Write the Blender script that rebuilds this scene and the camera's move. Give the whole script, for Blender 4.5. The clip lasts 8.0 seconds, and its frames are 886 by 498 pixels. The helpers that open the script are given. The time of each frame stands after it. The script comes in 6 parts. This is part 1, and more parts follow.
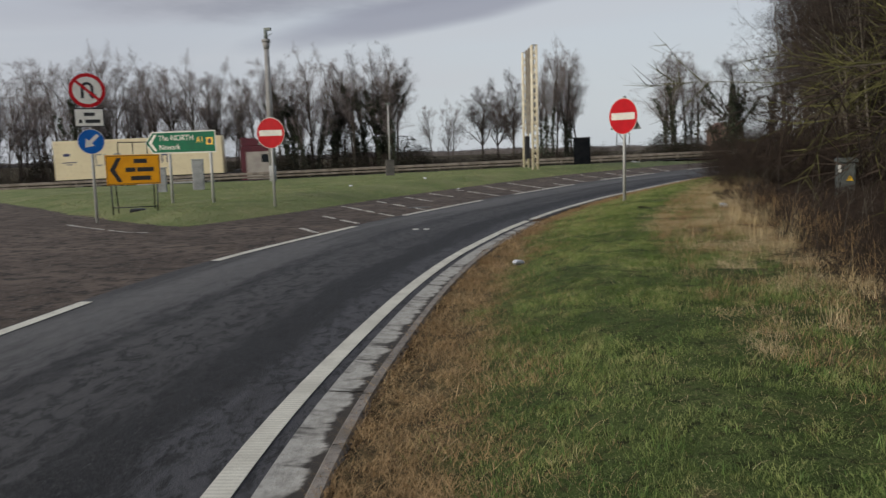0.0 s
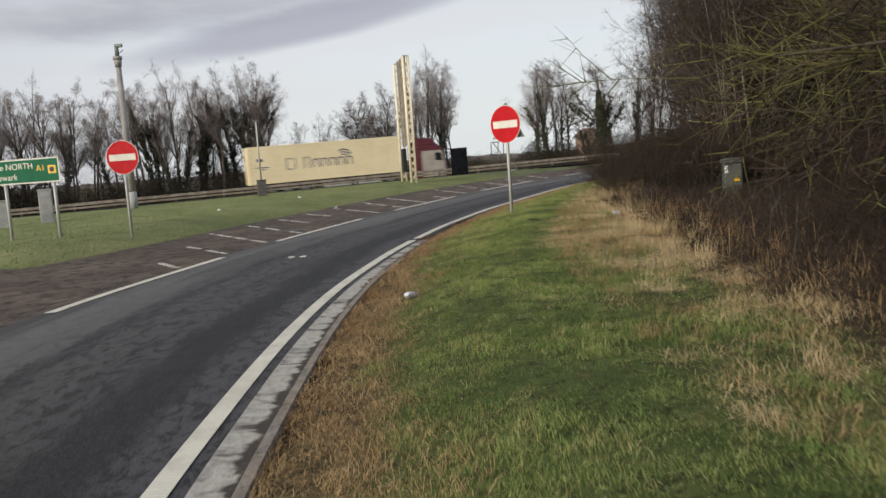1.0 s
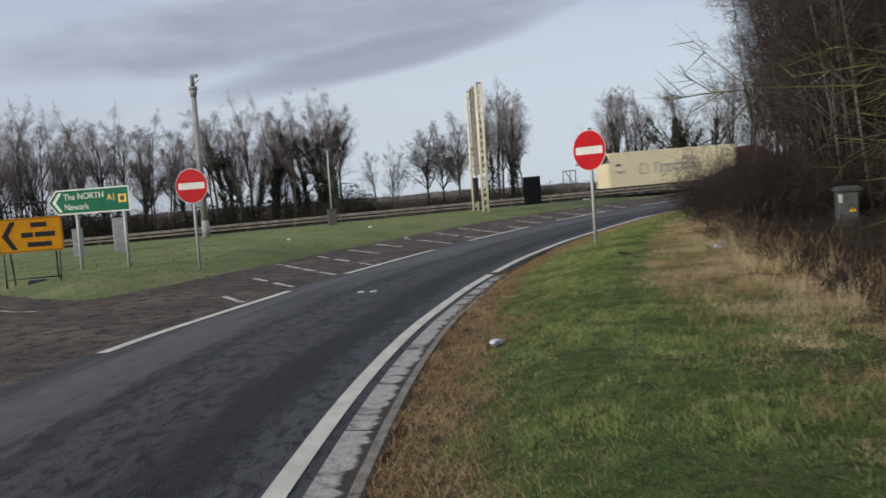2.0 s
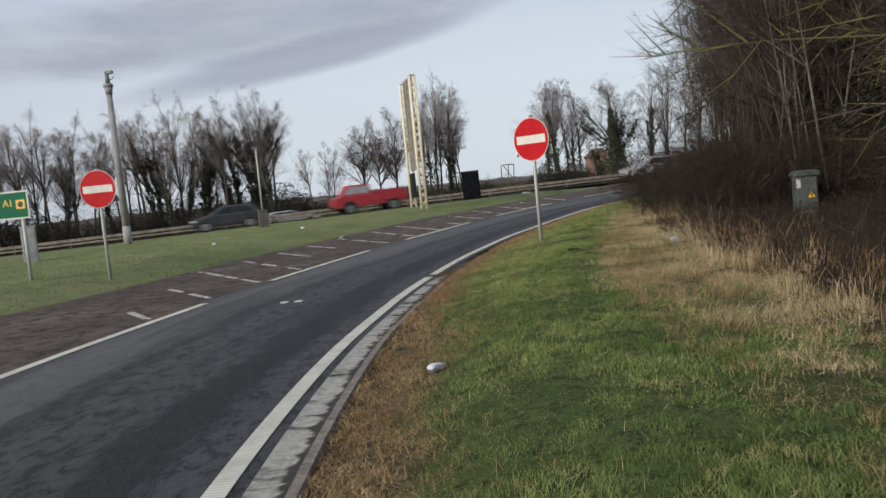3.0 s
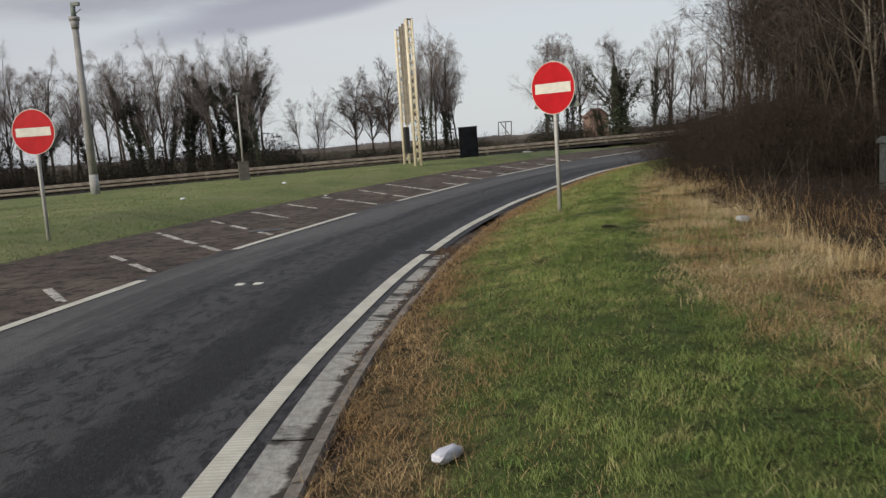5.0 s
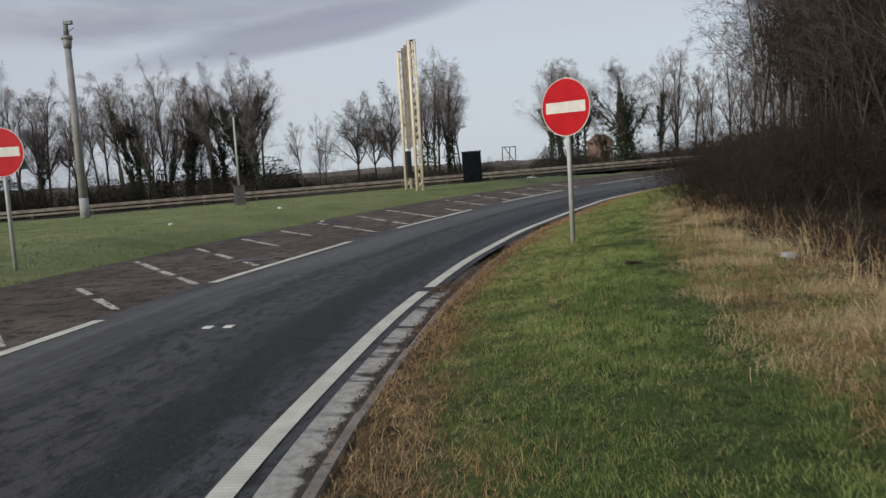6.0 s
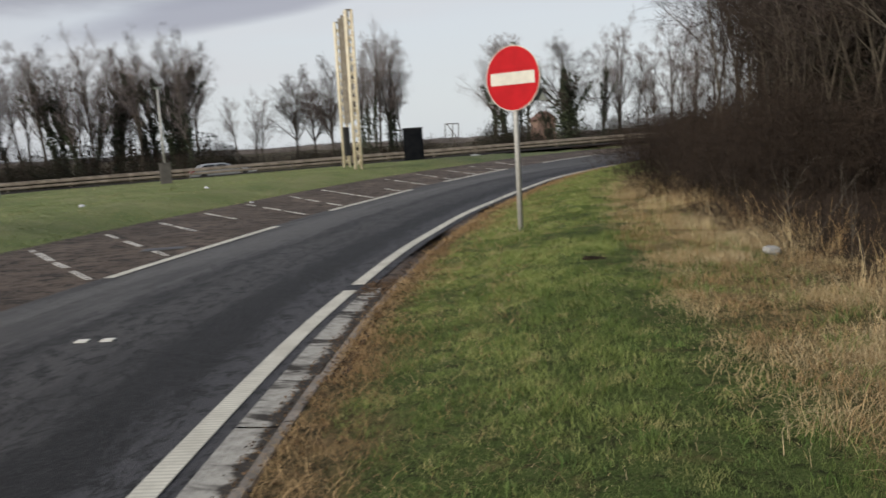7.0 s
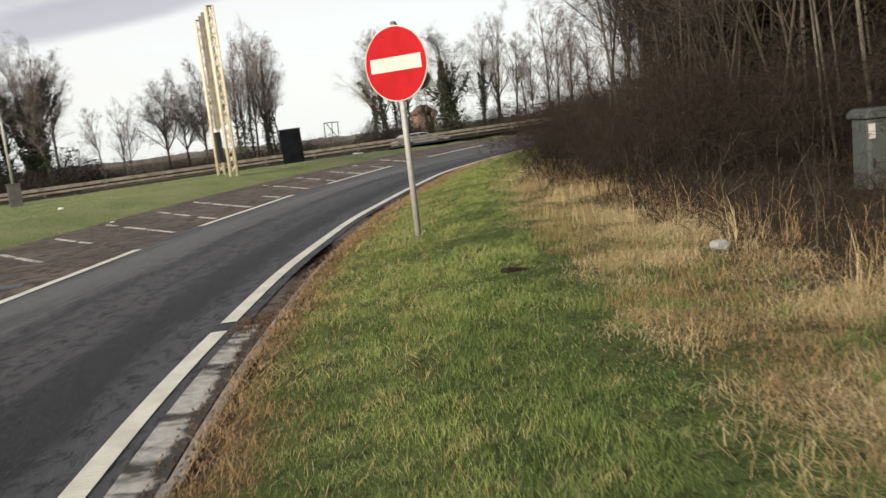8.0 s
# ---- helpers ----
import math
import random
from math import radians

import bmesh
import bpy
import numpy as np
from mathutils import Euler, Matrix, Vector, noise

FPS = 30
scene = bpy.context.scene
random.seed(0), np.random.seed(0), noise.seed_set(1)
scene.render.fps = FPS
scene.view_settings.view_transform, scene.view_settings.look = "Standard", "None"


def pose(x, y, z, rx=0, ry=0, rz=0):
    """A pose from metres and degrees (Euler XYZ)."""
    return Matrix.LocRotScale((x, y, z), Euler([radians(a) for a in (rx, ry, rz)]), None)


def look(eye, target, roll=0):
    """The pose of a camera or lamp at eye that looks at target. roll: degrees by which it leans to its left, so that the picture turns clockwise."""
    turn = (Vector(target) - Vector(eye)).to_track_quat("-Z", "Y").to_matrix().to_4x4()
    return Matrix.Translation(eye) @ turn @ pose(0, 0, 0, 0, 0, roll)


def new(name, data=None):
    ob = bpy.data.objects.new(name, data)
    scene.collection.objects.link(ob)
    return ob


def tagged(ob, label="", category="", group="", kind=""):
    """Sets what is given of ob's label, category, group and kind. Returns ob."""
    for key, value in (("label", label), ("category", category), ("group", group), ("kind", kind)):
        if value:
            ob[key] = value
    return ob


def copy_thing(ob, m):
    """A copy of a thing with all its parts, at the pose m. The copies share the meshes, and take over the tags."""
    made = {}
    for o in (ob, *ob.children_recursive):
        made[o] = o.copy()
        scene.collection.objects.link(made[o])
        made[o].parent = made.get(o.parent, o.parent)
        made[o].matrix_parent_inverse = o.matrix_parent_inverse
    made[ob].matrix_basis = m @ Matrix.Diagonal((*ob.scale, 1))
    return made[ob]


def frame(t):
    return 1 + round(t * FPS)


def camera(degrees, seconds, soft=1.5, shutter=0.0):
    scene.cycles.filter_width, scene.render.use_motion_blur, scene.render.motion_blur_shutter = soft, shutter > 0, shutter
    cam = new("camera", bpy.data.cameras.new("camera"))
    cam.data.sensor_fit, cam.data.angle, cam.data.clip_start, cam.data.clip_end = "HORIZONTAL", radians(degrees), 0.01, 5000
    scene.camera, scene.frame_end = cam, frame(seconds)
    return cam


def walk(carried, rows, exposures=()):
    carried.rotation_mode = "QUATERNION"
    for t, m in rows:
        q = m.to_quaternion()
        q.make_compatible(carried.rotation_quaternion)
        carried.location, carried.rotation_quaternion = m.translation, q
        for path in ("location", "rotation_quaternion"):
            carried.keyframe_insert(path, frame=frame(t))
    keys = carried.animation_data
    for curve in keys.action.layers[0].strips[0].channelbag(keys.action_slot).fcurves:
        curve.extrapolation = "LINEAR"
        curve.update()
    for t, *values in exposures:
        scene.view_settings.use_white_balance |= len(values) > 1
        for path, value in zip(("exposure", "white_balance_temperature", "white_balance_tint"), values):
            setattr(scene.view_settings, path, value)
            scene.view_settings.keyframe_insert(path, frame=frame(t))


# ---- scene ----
cam = camera(57.4, 8.0, 1.4, 0.4)
PATH = [
    (0, (0.276, -0.032, 1.624), (-0.223, 1.89, 1.385), -1.6),
    (0.5, (0.084, 0.591, 1.669), (-0.274, 2.54, 1.398), -3.6),
    (1, (-0.052, 1.348, 1.667), (-0.261, 3.324, 1.446), -4.1),
    (2.5, (-0.497, 3.113, 1.653), (-0.925, 5.063, 1.525), -4.1),
    (3, (-0.52, 3.906, 1.624), (-0.747, 5.886, 1.466), -5.6),
    (3.5, (-0.636, 4.653, 1.608), (-0.863, 6.627, 1.382), -5.1),
    (4, (-0.764, 5.302, 1.613), (-0.947, 7.278, 1.368), -3.9),
    (4.5, (-0.881, 6.085, 1.588), (-1.075, 8.059, 1.334), -2.8),
    (5, (-0.968, 6.696, 1.615), (-1.179, 8.667, 1.349), -3.8),
    (6.5, (-1.081, 8.744, 1.579), (-1.294, 10.725, 1.395), -3.2),
    (7, (-1.06, 9.441, 1.595), (-1.139, 11.421, 1.326), -3.2),
    (7.5, (-1.008, 10.143, 1.579), (-0.917, 12.118, 1.276), -4.4),
    (8, (-1.079, 10.931, 1.583), (-0.888, 12.9, 1.282), -6.6),
]
walk(cam, [(t, look(eye, target, roll)) for t, eye, target, roll in PATH],
     [(0.0, -0.3, 6350, 10), (0.5, -0.1, 6450, 10), (1.0, 0.12, 6600, 10), (2.4, -0.24, 5850, 10), (3.0, -0.02, 6150, 10), (3.5, 0.03, 6300, 10), (4.0, 0.14, 6450, 10),
      (4.5, -0.12, 6500, 10), (5.2, -0.1, 6550, 10), (6.5, -0.28, 6000, 10), (7.0, -0.02, 6500, 10), (7.5, 0.22, 6700, 10), (8.0, 0.46, 6950, 9)])

# ---- world and sun ----
world = bpy.data.worlds.new("sky")
scene.world = world
world.use_nodes = True


class Nodes:
    """A short hand for building node trees."""

    def __init__(self, tree):
        self.t = tree

    def add(self, kind, **sockets):
        n = self.t.nodes.new(kind)
        for key, value in sockets.items():
            if key.startswith("_"):
                if key == "_op":
                    n.operation = value
                elif key == "_type":
                    n.data_type = value
                continue
            self.put(n.inputs[key.replace("_", " ")], value)
        return n

    def put(self, socket, value):
        if hasattr(value, "is_output"):
            self.t.links.new(value, socket)
        else:
            socket.default_value = value

    def math(self, op, a, b=0.0, clamp=False):
        n = self.t.nodes.new("ShaderNodeMath")
        n.operation, n.use_clamp = op, clamp
        self.put(n.inputs[0], a)
        self.put(n.inputs[1], b)
        return n.outputs[0]

    def ramp(self, fac, *stops):
        n = self.t.nodes.new("ShaderNodeValToRGB")
        el = n.color_ramp.elements
        while len(el) < len(stops):
            el.new(0.5)
        for e, (p, c) in zip(el, stops):
            e.position = p
            e.color = (*c, 1) if len(c) == 3 else c
        self.put(n.inputs[0], fac)
        return n.outputs[0]

    def step(self, value, low, high):
        n = self.t.nodes.new("ShaderNodeMapRange")
        n.interpolation_type = "SMOOTHSTEP"
        self.put(n.inputs[0], value)
        n.inputs[1].default_value, n.inputs[2].default_value = low, high
        return n.outputs[0]

    def mix(self, fac, a, b, blend="MIX"):
        n = self.t.nodes.new("ShaderNodeMix")
        n.data_type, n.blend_type = "RGBA", blend
        self.put(n.inputs[0], fac)
        self.put(n.inputs[6], a if hasattr(a, "is_output") else (*a, 1))
        self.put(n.inputs[7], b if hasattr(b, "is_output") else (*b, 1))
        return n.outputs[2]

    def noise(self, vector, scale, detail=4.0, rough=0.55, warp=0.0):
        n = self.t.nodes.new("ShaderNodeTexNoise")
        self.put(n.inputs["Vector"], vector)
        n.inputs["Scale"].default_value, n.inputs["Detail"].default_value = scale, detail
        n.inputs["Roughness"].default_value, n.inputs["Distortion"].default_value = rough, warp
        return n.outputs["Fac"]

    def stretch(self, vector, sx, sy, sz):
        n = self.t.nodes.new("ShaderNodeMapping")
        self.put(n.inputs["Vector"], vector)
        n.inputs["Scale"].default_value = (sx, sy, sz)
        return n.outputs[0]


def sky():
    k = Nodes(world.node_tree)
    k.t.nodes.clear()
    where = k.add("ShaderNodeTexCoord").outputs["Generated"]
    sep = k.add("ShaderNodeSeparateXYZ", Vector=where)
    x, y, z = sep.outputs
    az = k.math("MULTIPLY", k.math("ARCTAN2", x, y), 57.2958)
    el = k.math("MULTIPLY", k.math("ARCSINE", z), 57.2958)
    clear = k.t.nodes.new("ShaderNodeTexSky")
    clear.sky_type, clear.sun_disc = "NISHITA", False
    clear.sun_elevation, clear.sun_rotation = radians(20), radians(-138.7)
    clear.air_density, clear.dust_density = 1.2, 2.0
    flat = k.stretch(where, 1.0, 1.0, 4.5)
    soft = k.noise(flat, 2.2, 5.0, 0.5, 0.4)
    fine = k.noise(flat, 7.0, 6.0, 0.6)
    height = k.ramp(k.step(el, -2.0, 42.0), (0.0, (7.3, 7.75, 8.0)), (0.13, (7.2, 7.75, 8.3)), (0.3, (5.5, 6.15, 7.4)), (0.45, (4.6, 5.25, 6.7)), (1.0, (5.2, 5.8, 7.0)))
    height = k.mix(k.math("MULTIPLY", k.math("SUBTRACT", 1.0, k.step(az, -38.0, -12.0)), 0.6), height, (6.0, 6.1, 6.7))
    veil = k.mix(k.math("MULTIPLY", k.step(soft, 0.4, 0.66), 0.75), height, (7.2, 7.35, 7.75))
    cover = k.mix(0.88, clear.outputs[0], veil)

    def bank(az0, el0, long, tall, tilt, edge):
        """How far the way lies inside a long flat cloud bank."""
        c, s = math.cos(radians(tilt)), math.sin(radians(tilt))
        a, e = k.math("SUBTRACT", az, az0), k.math("SUBTRACT", el, el0)
        u = k.math("DIVIDE", k.math("ADD", k.math("MULTIPLY", a, c), k.math("MULTIPLY", e, s)), long)
        v = k.math("DIVIDE", k.math("SUBTRACT", k.math("MULTIPLY", e, c), k.math("MULTIPLY", a, s)), tall)
        r = k.math("ADD", k.math("MULTIPLY", u, u), k.math("MULTIPLY", v, v))
        r = k.math("ADD", r, k.math("MULTIPLY", k.math("SUBTRACT", fine, 0.5), edge))
        return k.math("SUBTRACT", 1.0, k.step(r, 0.2, 1.25))

    grey = k.mix(k.step(fine, 0.3, 0.75), (3.3, 3.4, 3.95), (4.6, 4.6, 5.0))
    one = bank(-14.0, 13.0, 25.0, 3.1, 7.5, 1.0)
    wisp = bank(-35.0, 9.6, 12.0, 1.3, 4.0, 1.3)
    two = bank(-14.5, 9.6, 13.5, 1.35, 9.5, 0.55)
    three = bank(60.0, 38.0, 70.0, 9.0, -6.0, 1.2)
    colour = k.mix(k.math("MULTIPLY", wisp, 0.3), cover, (4.7, 4.7, 5.3))
    colour = k.mix(k.math("MULTIPLY", one, 0.68), colour, grey)
    colour = k.mix(k.math("MULTIPLY", two, 0.72), colour, (3.35, 3.45, 4.2))
    colour = k.mix(k.math("MULTIPLY", three, 0.7), colour, grey)
    back = k.add("ShaderNodeBackground", Color=colour, Strength=0.1)
    out = k.t.nodes.new("ShaderNodeOutputWorld")
    k.t.links.new(back.outputs[0], out.inputs[0])


sky()
lamp = bpy.data.lights.new("sun", "SUN")
lamp.energy, lamp.angle, lamp.color = 2.8, radians(12), (1.0, 0.92, 0.78)
sun = new("sun", lamp)
sun.matrix_basis = look((-44, -50, 25), (0, 0, 0))


# ---- materials ----
def material(name, paint, rough=0.8, metal=0.0, bump=0.0, bump_scale=40.0, gloss=0.5, space="Object"):
    """paint(k, where) gives a colour or a socket."""
    m = bpy.data.materials.new(name)
    m.use_nodes = True
    k = Nodes(m.node_tree)
    shader = m.node_tree.nodes["Principled BSDF"]
    where = k.add("ShaderNodeTexCoord").outputs[space]
    colour = paint(k, where) if callable(paint) else paint
    k.put(shader.inputs["Base Color"], colour if hasattr(colour, "is_output") else (*colour, 1))
    k.put(shader.inputs["Roughness"], rough(k, where) if callable(rough) else rough)
    shader.inputs["Metallic"].default_value = metal
    shader.inputs["Specular IOR Level"].default_value = gloss
    if bump:
        b = k.add("ShaderNodeBump", Strength=bump, Height=k.noise(where, bump_scale, 5.0, 0.65))
        b.inputs["Distance"].default_value = 0.02
        k.t.links.new(b.outputs[0], shader.inputs["Normal"])
    return m


def mottled(a, b, scale=6.0, c=None, fine=60.0, low=0.35, high=0.65):
    """Paint of two tones at one scale, with a third in fine specks."""
    def paint(k, where):
        colour = k.mix(k.step(k.noise(where, scale, 5.0, 0.6), low, high), a, b)
        if c:
            colour = k.mix(k.step(k.noise(where, fine, 3.0, 0.6), 0.52, 0.75), colour, c)
        return colour
    return paint


def by_piece(a, b, c=None):
    """Paint that changes from blade to blade or twig to twig, and slowly over the place."""
    def paint(k, where):
        n = k.t.nodes.new("ShaderNodeNewGeometry")
        colour = k.mix(n.outputs["Random Per Island"], a, b)
        if c:
            colour = k.mix(k.step(k.noise(where, 0.9, 4.0, 0.6), 0.4, 0.66), colour, c)
        return colour
    return paint


def lane_paint(k, where):
    """Dark lane: bands of wear along it, patches and coarse aggregate. UV: metres across and along."""
    sep = k.add("ShaderNodeSeparateXYZ", Vector=where)
    slow = k.noise(k.stretch(where, 0.15, 0.12, 1), 1.0)
    ragged = k.noise(k.stretch(where, 3.2, 0.9, 1), 1.0, 7.0, 0.75, 0.4)
    u = k.math("ADD", sep.outputs[0], k.math("MULTIPLY", k.math("SUBTRACT", slow, 0.5), 0.7))
    u = k.math("ADD", u, k.math("MULTIPLY", k.math("SUBTRACT", ragged, 0.5), 0.95))
    band = k.ramp(k.math("DIVIDE", u, 4.0), (0.0, (0.062, 0.061, 0.066)), (0.14, (0.07, 0.069, 0.074)), (0.19, (0.02, 0.0198, 0.0205)), (0.29, (0.022, 0.0217, 0.022)),
                  (0.34, (0.062, 0.06, 0.06)), (0.54, (0.075, 0.072, 0.071)), (0.6, (0.034, 0.033, 0.033)), (0.66, (0.105, 0.101, 0.099)), (0.86, (0.125, 0.12, 0.116)), (0.97, (0.08, 0.077, 0.075)))
    coarse = k.noise(k.stretch(where, 7.5, 4.0, 1), 1.0, 7.0, 0.8, 0.6)
    streak = k.noise(k.stretch(where, 2.2, 0.15, 1), 1.0, 5.0, 0.6, 0.4)
    fine = k.noise(where, 60.0, 4.0, 0.75)
    grit = k.noise(where, 26.0, 5.0, 0.8)
    rough = k.math("SUBTRACT", 1.0, k.math("MULTIPLY", k.step(u, 2.35, 2.9), 0.72))
    colour = k.mix(k.math("MULTIPLY", k.step(streak, 0.5, 0.62), 0.4), band, (0.016, 0.0155, 0.016))
    colour = k.mix(k.math("MULTIPLY", k.math("MULTIPLY", k.step(coarse, 0.49, 0.57), 0.85), rough), colour, (0.012, 0.0118, 0.012))
    colour = k.mix(k.math("MULTIPLY", k.math("MULTIPLY", k.step(grit, 0.54, 0.7), 0.55), rough), colour, (0.17, 0.164, 0.16))
    return k.mix(k.math("MULTIPLY", k.step(fine, 0.54, 0.68), 0.5), colour, (0.15, 0.146, 0.14))


def apron_paint(k, where):
    big = k.noise(where, 0.5, 6.0, 0.65, 0.5)
    colour = k.mix(k.step(big, 0.35, 0.65), (0.075, 0.056, 0.044), (0.15, 0.113, 0.088))
    colour = k.mix(k.step(k.noise(where, 3.0, 6.0, 0.75), 0.46, 0.6), colour, (0.024, 0.02, 0.017))
    colour = k.mix(k.step(k.noise(where, 11.0, 5.0, 0.75), 0.53, 0.64), colour, (0.15, 0.122, 0.1))
    return k.mix(k.step(k.noise(where, 60.0, 3.0, 0.7), 0.52, 0.72), colour, (0.13, 0.112, 0.098))


def worn_paint(k, where):
    """Old road paint, rubbed through to the asphalt in flakes."""
    flakes = k.noise(where, 9.0, 7.0, 0.75)
    return k.mix(k.step(flakes, 0.46, 0.57), (0.56, 0.53, 0.47), (0.09, 0.075, 0.064))


def channel_paint(k, where):
    """Pale concrete with silt lying across it in streaks. UV: metres across and along."""
    streak = k.noise(k.stretch(where, 1.6, 5.0, 1), 1.0, 5.0, 0.65, 0.5)
    colour = k.mix(k.step(k.noise(where, 12.0, 6.0, 0.7), 0.35, 0.7), (0.44, 0.42, 0.375), (0.27, 0.255, 0.225))
    sep = k.add("ShaderNodeSeparateXYZ", Vector=where)
    far = k.step(sep.outputs[1], 12.0, 21.0)
    low = k.math("ADD", streak, k.math("MULTIPLY", far, 0.13))
    side = k.math("ADD", low, k.math("MULTIPLY", k.math("SUBTRACT", 1.0, k.step(sep.outputs[0], -0.52, -0.4)), 0.3))
    return k.mix(k.step(side, 0.53, 0.7), colour, (0.04, 0.034, 0.028))


def ground_paint(k, where):
    """Turf over dark thatch, bleached beside the kerb and towards the thicket, leaf litter under the trees. UV: metres past the kerb, and along."""
    base = k.mix(k.step(k.noise(where, 1.3, 5.0, 0.65), 0.35, 0.7), (0.05, 0.08, 0.02), (0.085, 0.115, 0.035))
    base = k.mix(k.step(k.noise(where, 11.0, 5.0, 0.7), 0.46, 0.66), base, (0.022, 0.03, 0.011))
    base = k.mix(k.math("MULTIPLY", k.step(k.noise(where, 3.4, 5.0, 0.7), 0.56, 0.68), 0.6), base, (0.14, 0.12, 0.05))
    uv = k.t.nodes.new("ShaderNodeUVMap")
    sep = k.add("ShaderNodeSeparateXYZ", Vector=uv.outputs[0])
    rough = k.math("MULTIPLY", k.math("SUBTRACT", k.noise(where, 1.1, 6.0, 0.7), 0.5), 1.3)
    past = k.math("ADD", sep.outputs[0], rough)
    narrow = k.math("ADD", past, k.math("MULTIPLY", k.step(sep.outputs[1], 11.0, 16.0), 0.38))
    kerbside = k.math("MULTIPLY", k.math("SUBTRACT", 1.0, k.step(narrow, 0.3, 0.85)), k.step(past, -1.6, -0.4))
    hedge = k.math("MULTIPLY", k.step(past, 2.3, 3.0), k.math("SUBTRACT", 1.0, k.step(past, 40.0, 60.0)))
    away = k.math("SUBTRACT", 1.0, k.step(sep.outputs[0], -4.0, -2.5))
    base = k.mix(away, base, k.mix(k.step(k.noise(where, 0.5, 6.0, 0.7), 0.35, 0.68), (0.15, 0.19, 0.075), (0.25, 0.255, 0.125)))
    straw = k.mix(k.step(k.noise(where, 7.0, 6.0, 0.75), 0.4, 0.64), (0.04, 0.028, 0.017), (0.2, 0.135, 0.07))
    colour = k.mix(k.math("MULTIPLY", kerbside, 0.9), base, straw)
    matted = k.mix(k.step(k.noise(where, 4.0, 6.0, 0.75), 0.4, 0.62), (0.055, 0.05, 0.022), (0.26, 0.19, 0.1))
    # rank grass and leaf litter, darkened further for the shade beside the thicket
    rank = k.mix(k.step(k.noise(where, 2.6, 5.0, 0.7), 0.42, 0.6), (0.035, 0.05, 0.015), (0.1, 0.09, 0.04))
    matted = k.mix(k.step(sep.outputs[1], 9.0, 13.0), rank, matted)
    colour = k.mix(k.math("MULTIPLY", hedge, 0.85), colour, matted)
    deep = k.step(past, 3.1, 3.9)
    litter = k.mix(k.step(k.noise(where, 16.0, 5.0, 0.75), 0.42, 0.64), (0.02, 0.015, 0.011), (0.085, 0.058, 0.036))
    colour = k.mix(k.math("MULTIPLY", k.math("MULTIPLY", hedge, deep), 0.93), colour, litter)
    at = k.add("ShaderNodeSeparateXYZ", Vector=where)
    across = k.math("ADD", k.math("MULTIPLY", at.outputs[0], -0.423), k.math("MULTIPLY", at.outputs[1], 0.906))
    belt = k.math("MULTIPLY", k.step(across, 69.5, 71.5), k.math("SUBTRACT", 1.0, k.step(across, 500.0, 900.0)))
    colour = k.mix(k.math("MULTIPLY", belt, 0.95), colour, k.mix(k.step(k.noise(where, 0.8, 5.0, 0.7), 0.4, 0.62), (0.045, 0.035, 0.026), (0.1, 0.08, 0.055)))
    speck = k.noise(where, 75.0, 4.0, 0.8)
    colour = k.mix(k.math("MULTIPLY", k.step(speck, 0.5, 0.62), 0.55), colour, (0.02, 0.022, 0.009))
    return k.mix(k.math("MULTIPLY", k.step(speck, 0.5, 0.38), 0.25), colour, (0.26, 0.22, 0.11))


def grass_paint(a, b, dark, dry):
    """Blades of two greens, with darker and drier stretches of the sward."""
    def paint(k, where):
        n = k.t.nodes.new("ShaderNodeNewGeometry")
        colour = k.mix(n.outputs["Random Per Island"], a, b)
        colour = k.mix(k.math("MULTIPLY", k.step(k.noise(where, 0.8, 4.0, 0.6), 0.44, 0.62), 0.7), colour, dark)
        colour = k.mix(k.math("MULTIPLY", k.step(k.noise(where, 7.5, 4.0, 0.65), 0.5, 0.62), 0.6), colour, dark)
        return k.mix(k.math("MULTIPLY", k.step(k.noise(where, 3.3, 5.0, 0.7), 0.53, 0.66), 0.7), colour, dry)
    return paint


ASPHALT = material("lane_asphalt", lane_paint, 0.7, 0, 1.0, 45.0, 0.2, "UV")
APRON = material("worn_asphalt", apron_paint, 0.85, 0, 0.6, 70.0, 0.15)
# asphalt darkened and dulled to stand for the shadow band below the rail
MAINROAD = material("main_road_asphalt", mottled((0.021, 0.018, 0.016), (0.034, 0.03, 0.027), 0.4, (0.05, 0.045, 0.04), 40.0), 0.95, 0, 0.3, 40.0, 0.03)
PAINT = material("road_paint", mottled((0.66, 0.63, 0.53), (0.52, 0.49, 0.41), 2.0, (0.34, 0.31, 0.25), 38.0), 0.7, 0, 0.3, 60.0)


def ribbed_paint(k, where):
    """Thick edge-line paint; shade between its fine ribs is painted as stripes. UV: metres across and along."""
    sep = k.add("ShaderNodeSeparateXYZ", Vector=where)
    rib_shade = k.step(k.math("SINE", k.math("MULTIPLY", sep.outputs[1], 150.0)), -0.3, 0.9)
    tone = k.mix(k.step(k.noise(where, 2.5, 6.0, 0.7), 0.38, 0.66), (0.68, 0.65, 0.55), (0.52, 0.49, 0.41))
    return k.mix(k.math("MULTIPLY", rib_shade, 0.5), tone, (0.36, 0.34, 0.28))


EDGEPAINT = material("ribbed_edge_paint", ribbed_paint, 0.7, 0, 0.3, 60.0, 0.4, "UV")
WORN = material("worn_road_paint", worn_paint, 0.8, 0, 0.3, 60.0)
CHANNEL = material("silted_concrete", channel_paint, 0.85, 0, 0.5, 30.0, 0.3, "UV")
KERB = material("kerb_concrete", mottled((0.15, 0.13, 0.11), (0.25, 0.22, 0.19), 7.0, (0.06, 0.05, 0.04), 30.0), 0.9, 0, 0.6, 40.0)
TURF = material("turf", ground_paint, 0.95, 0, 1.0, 48.0, 0.1)
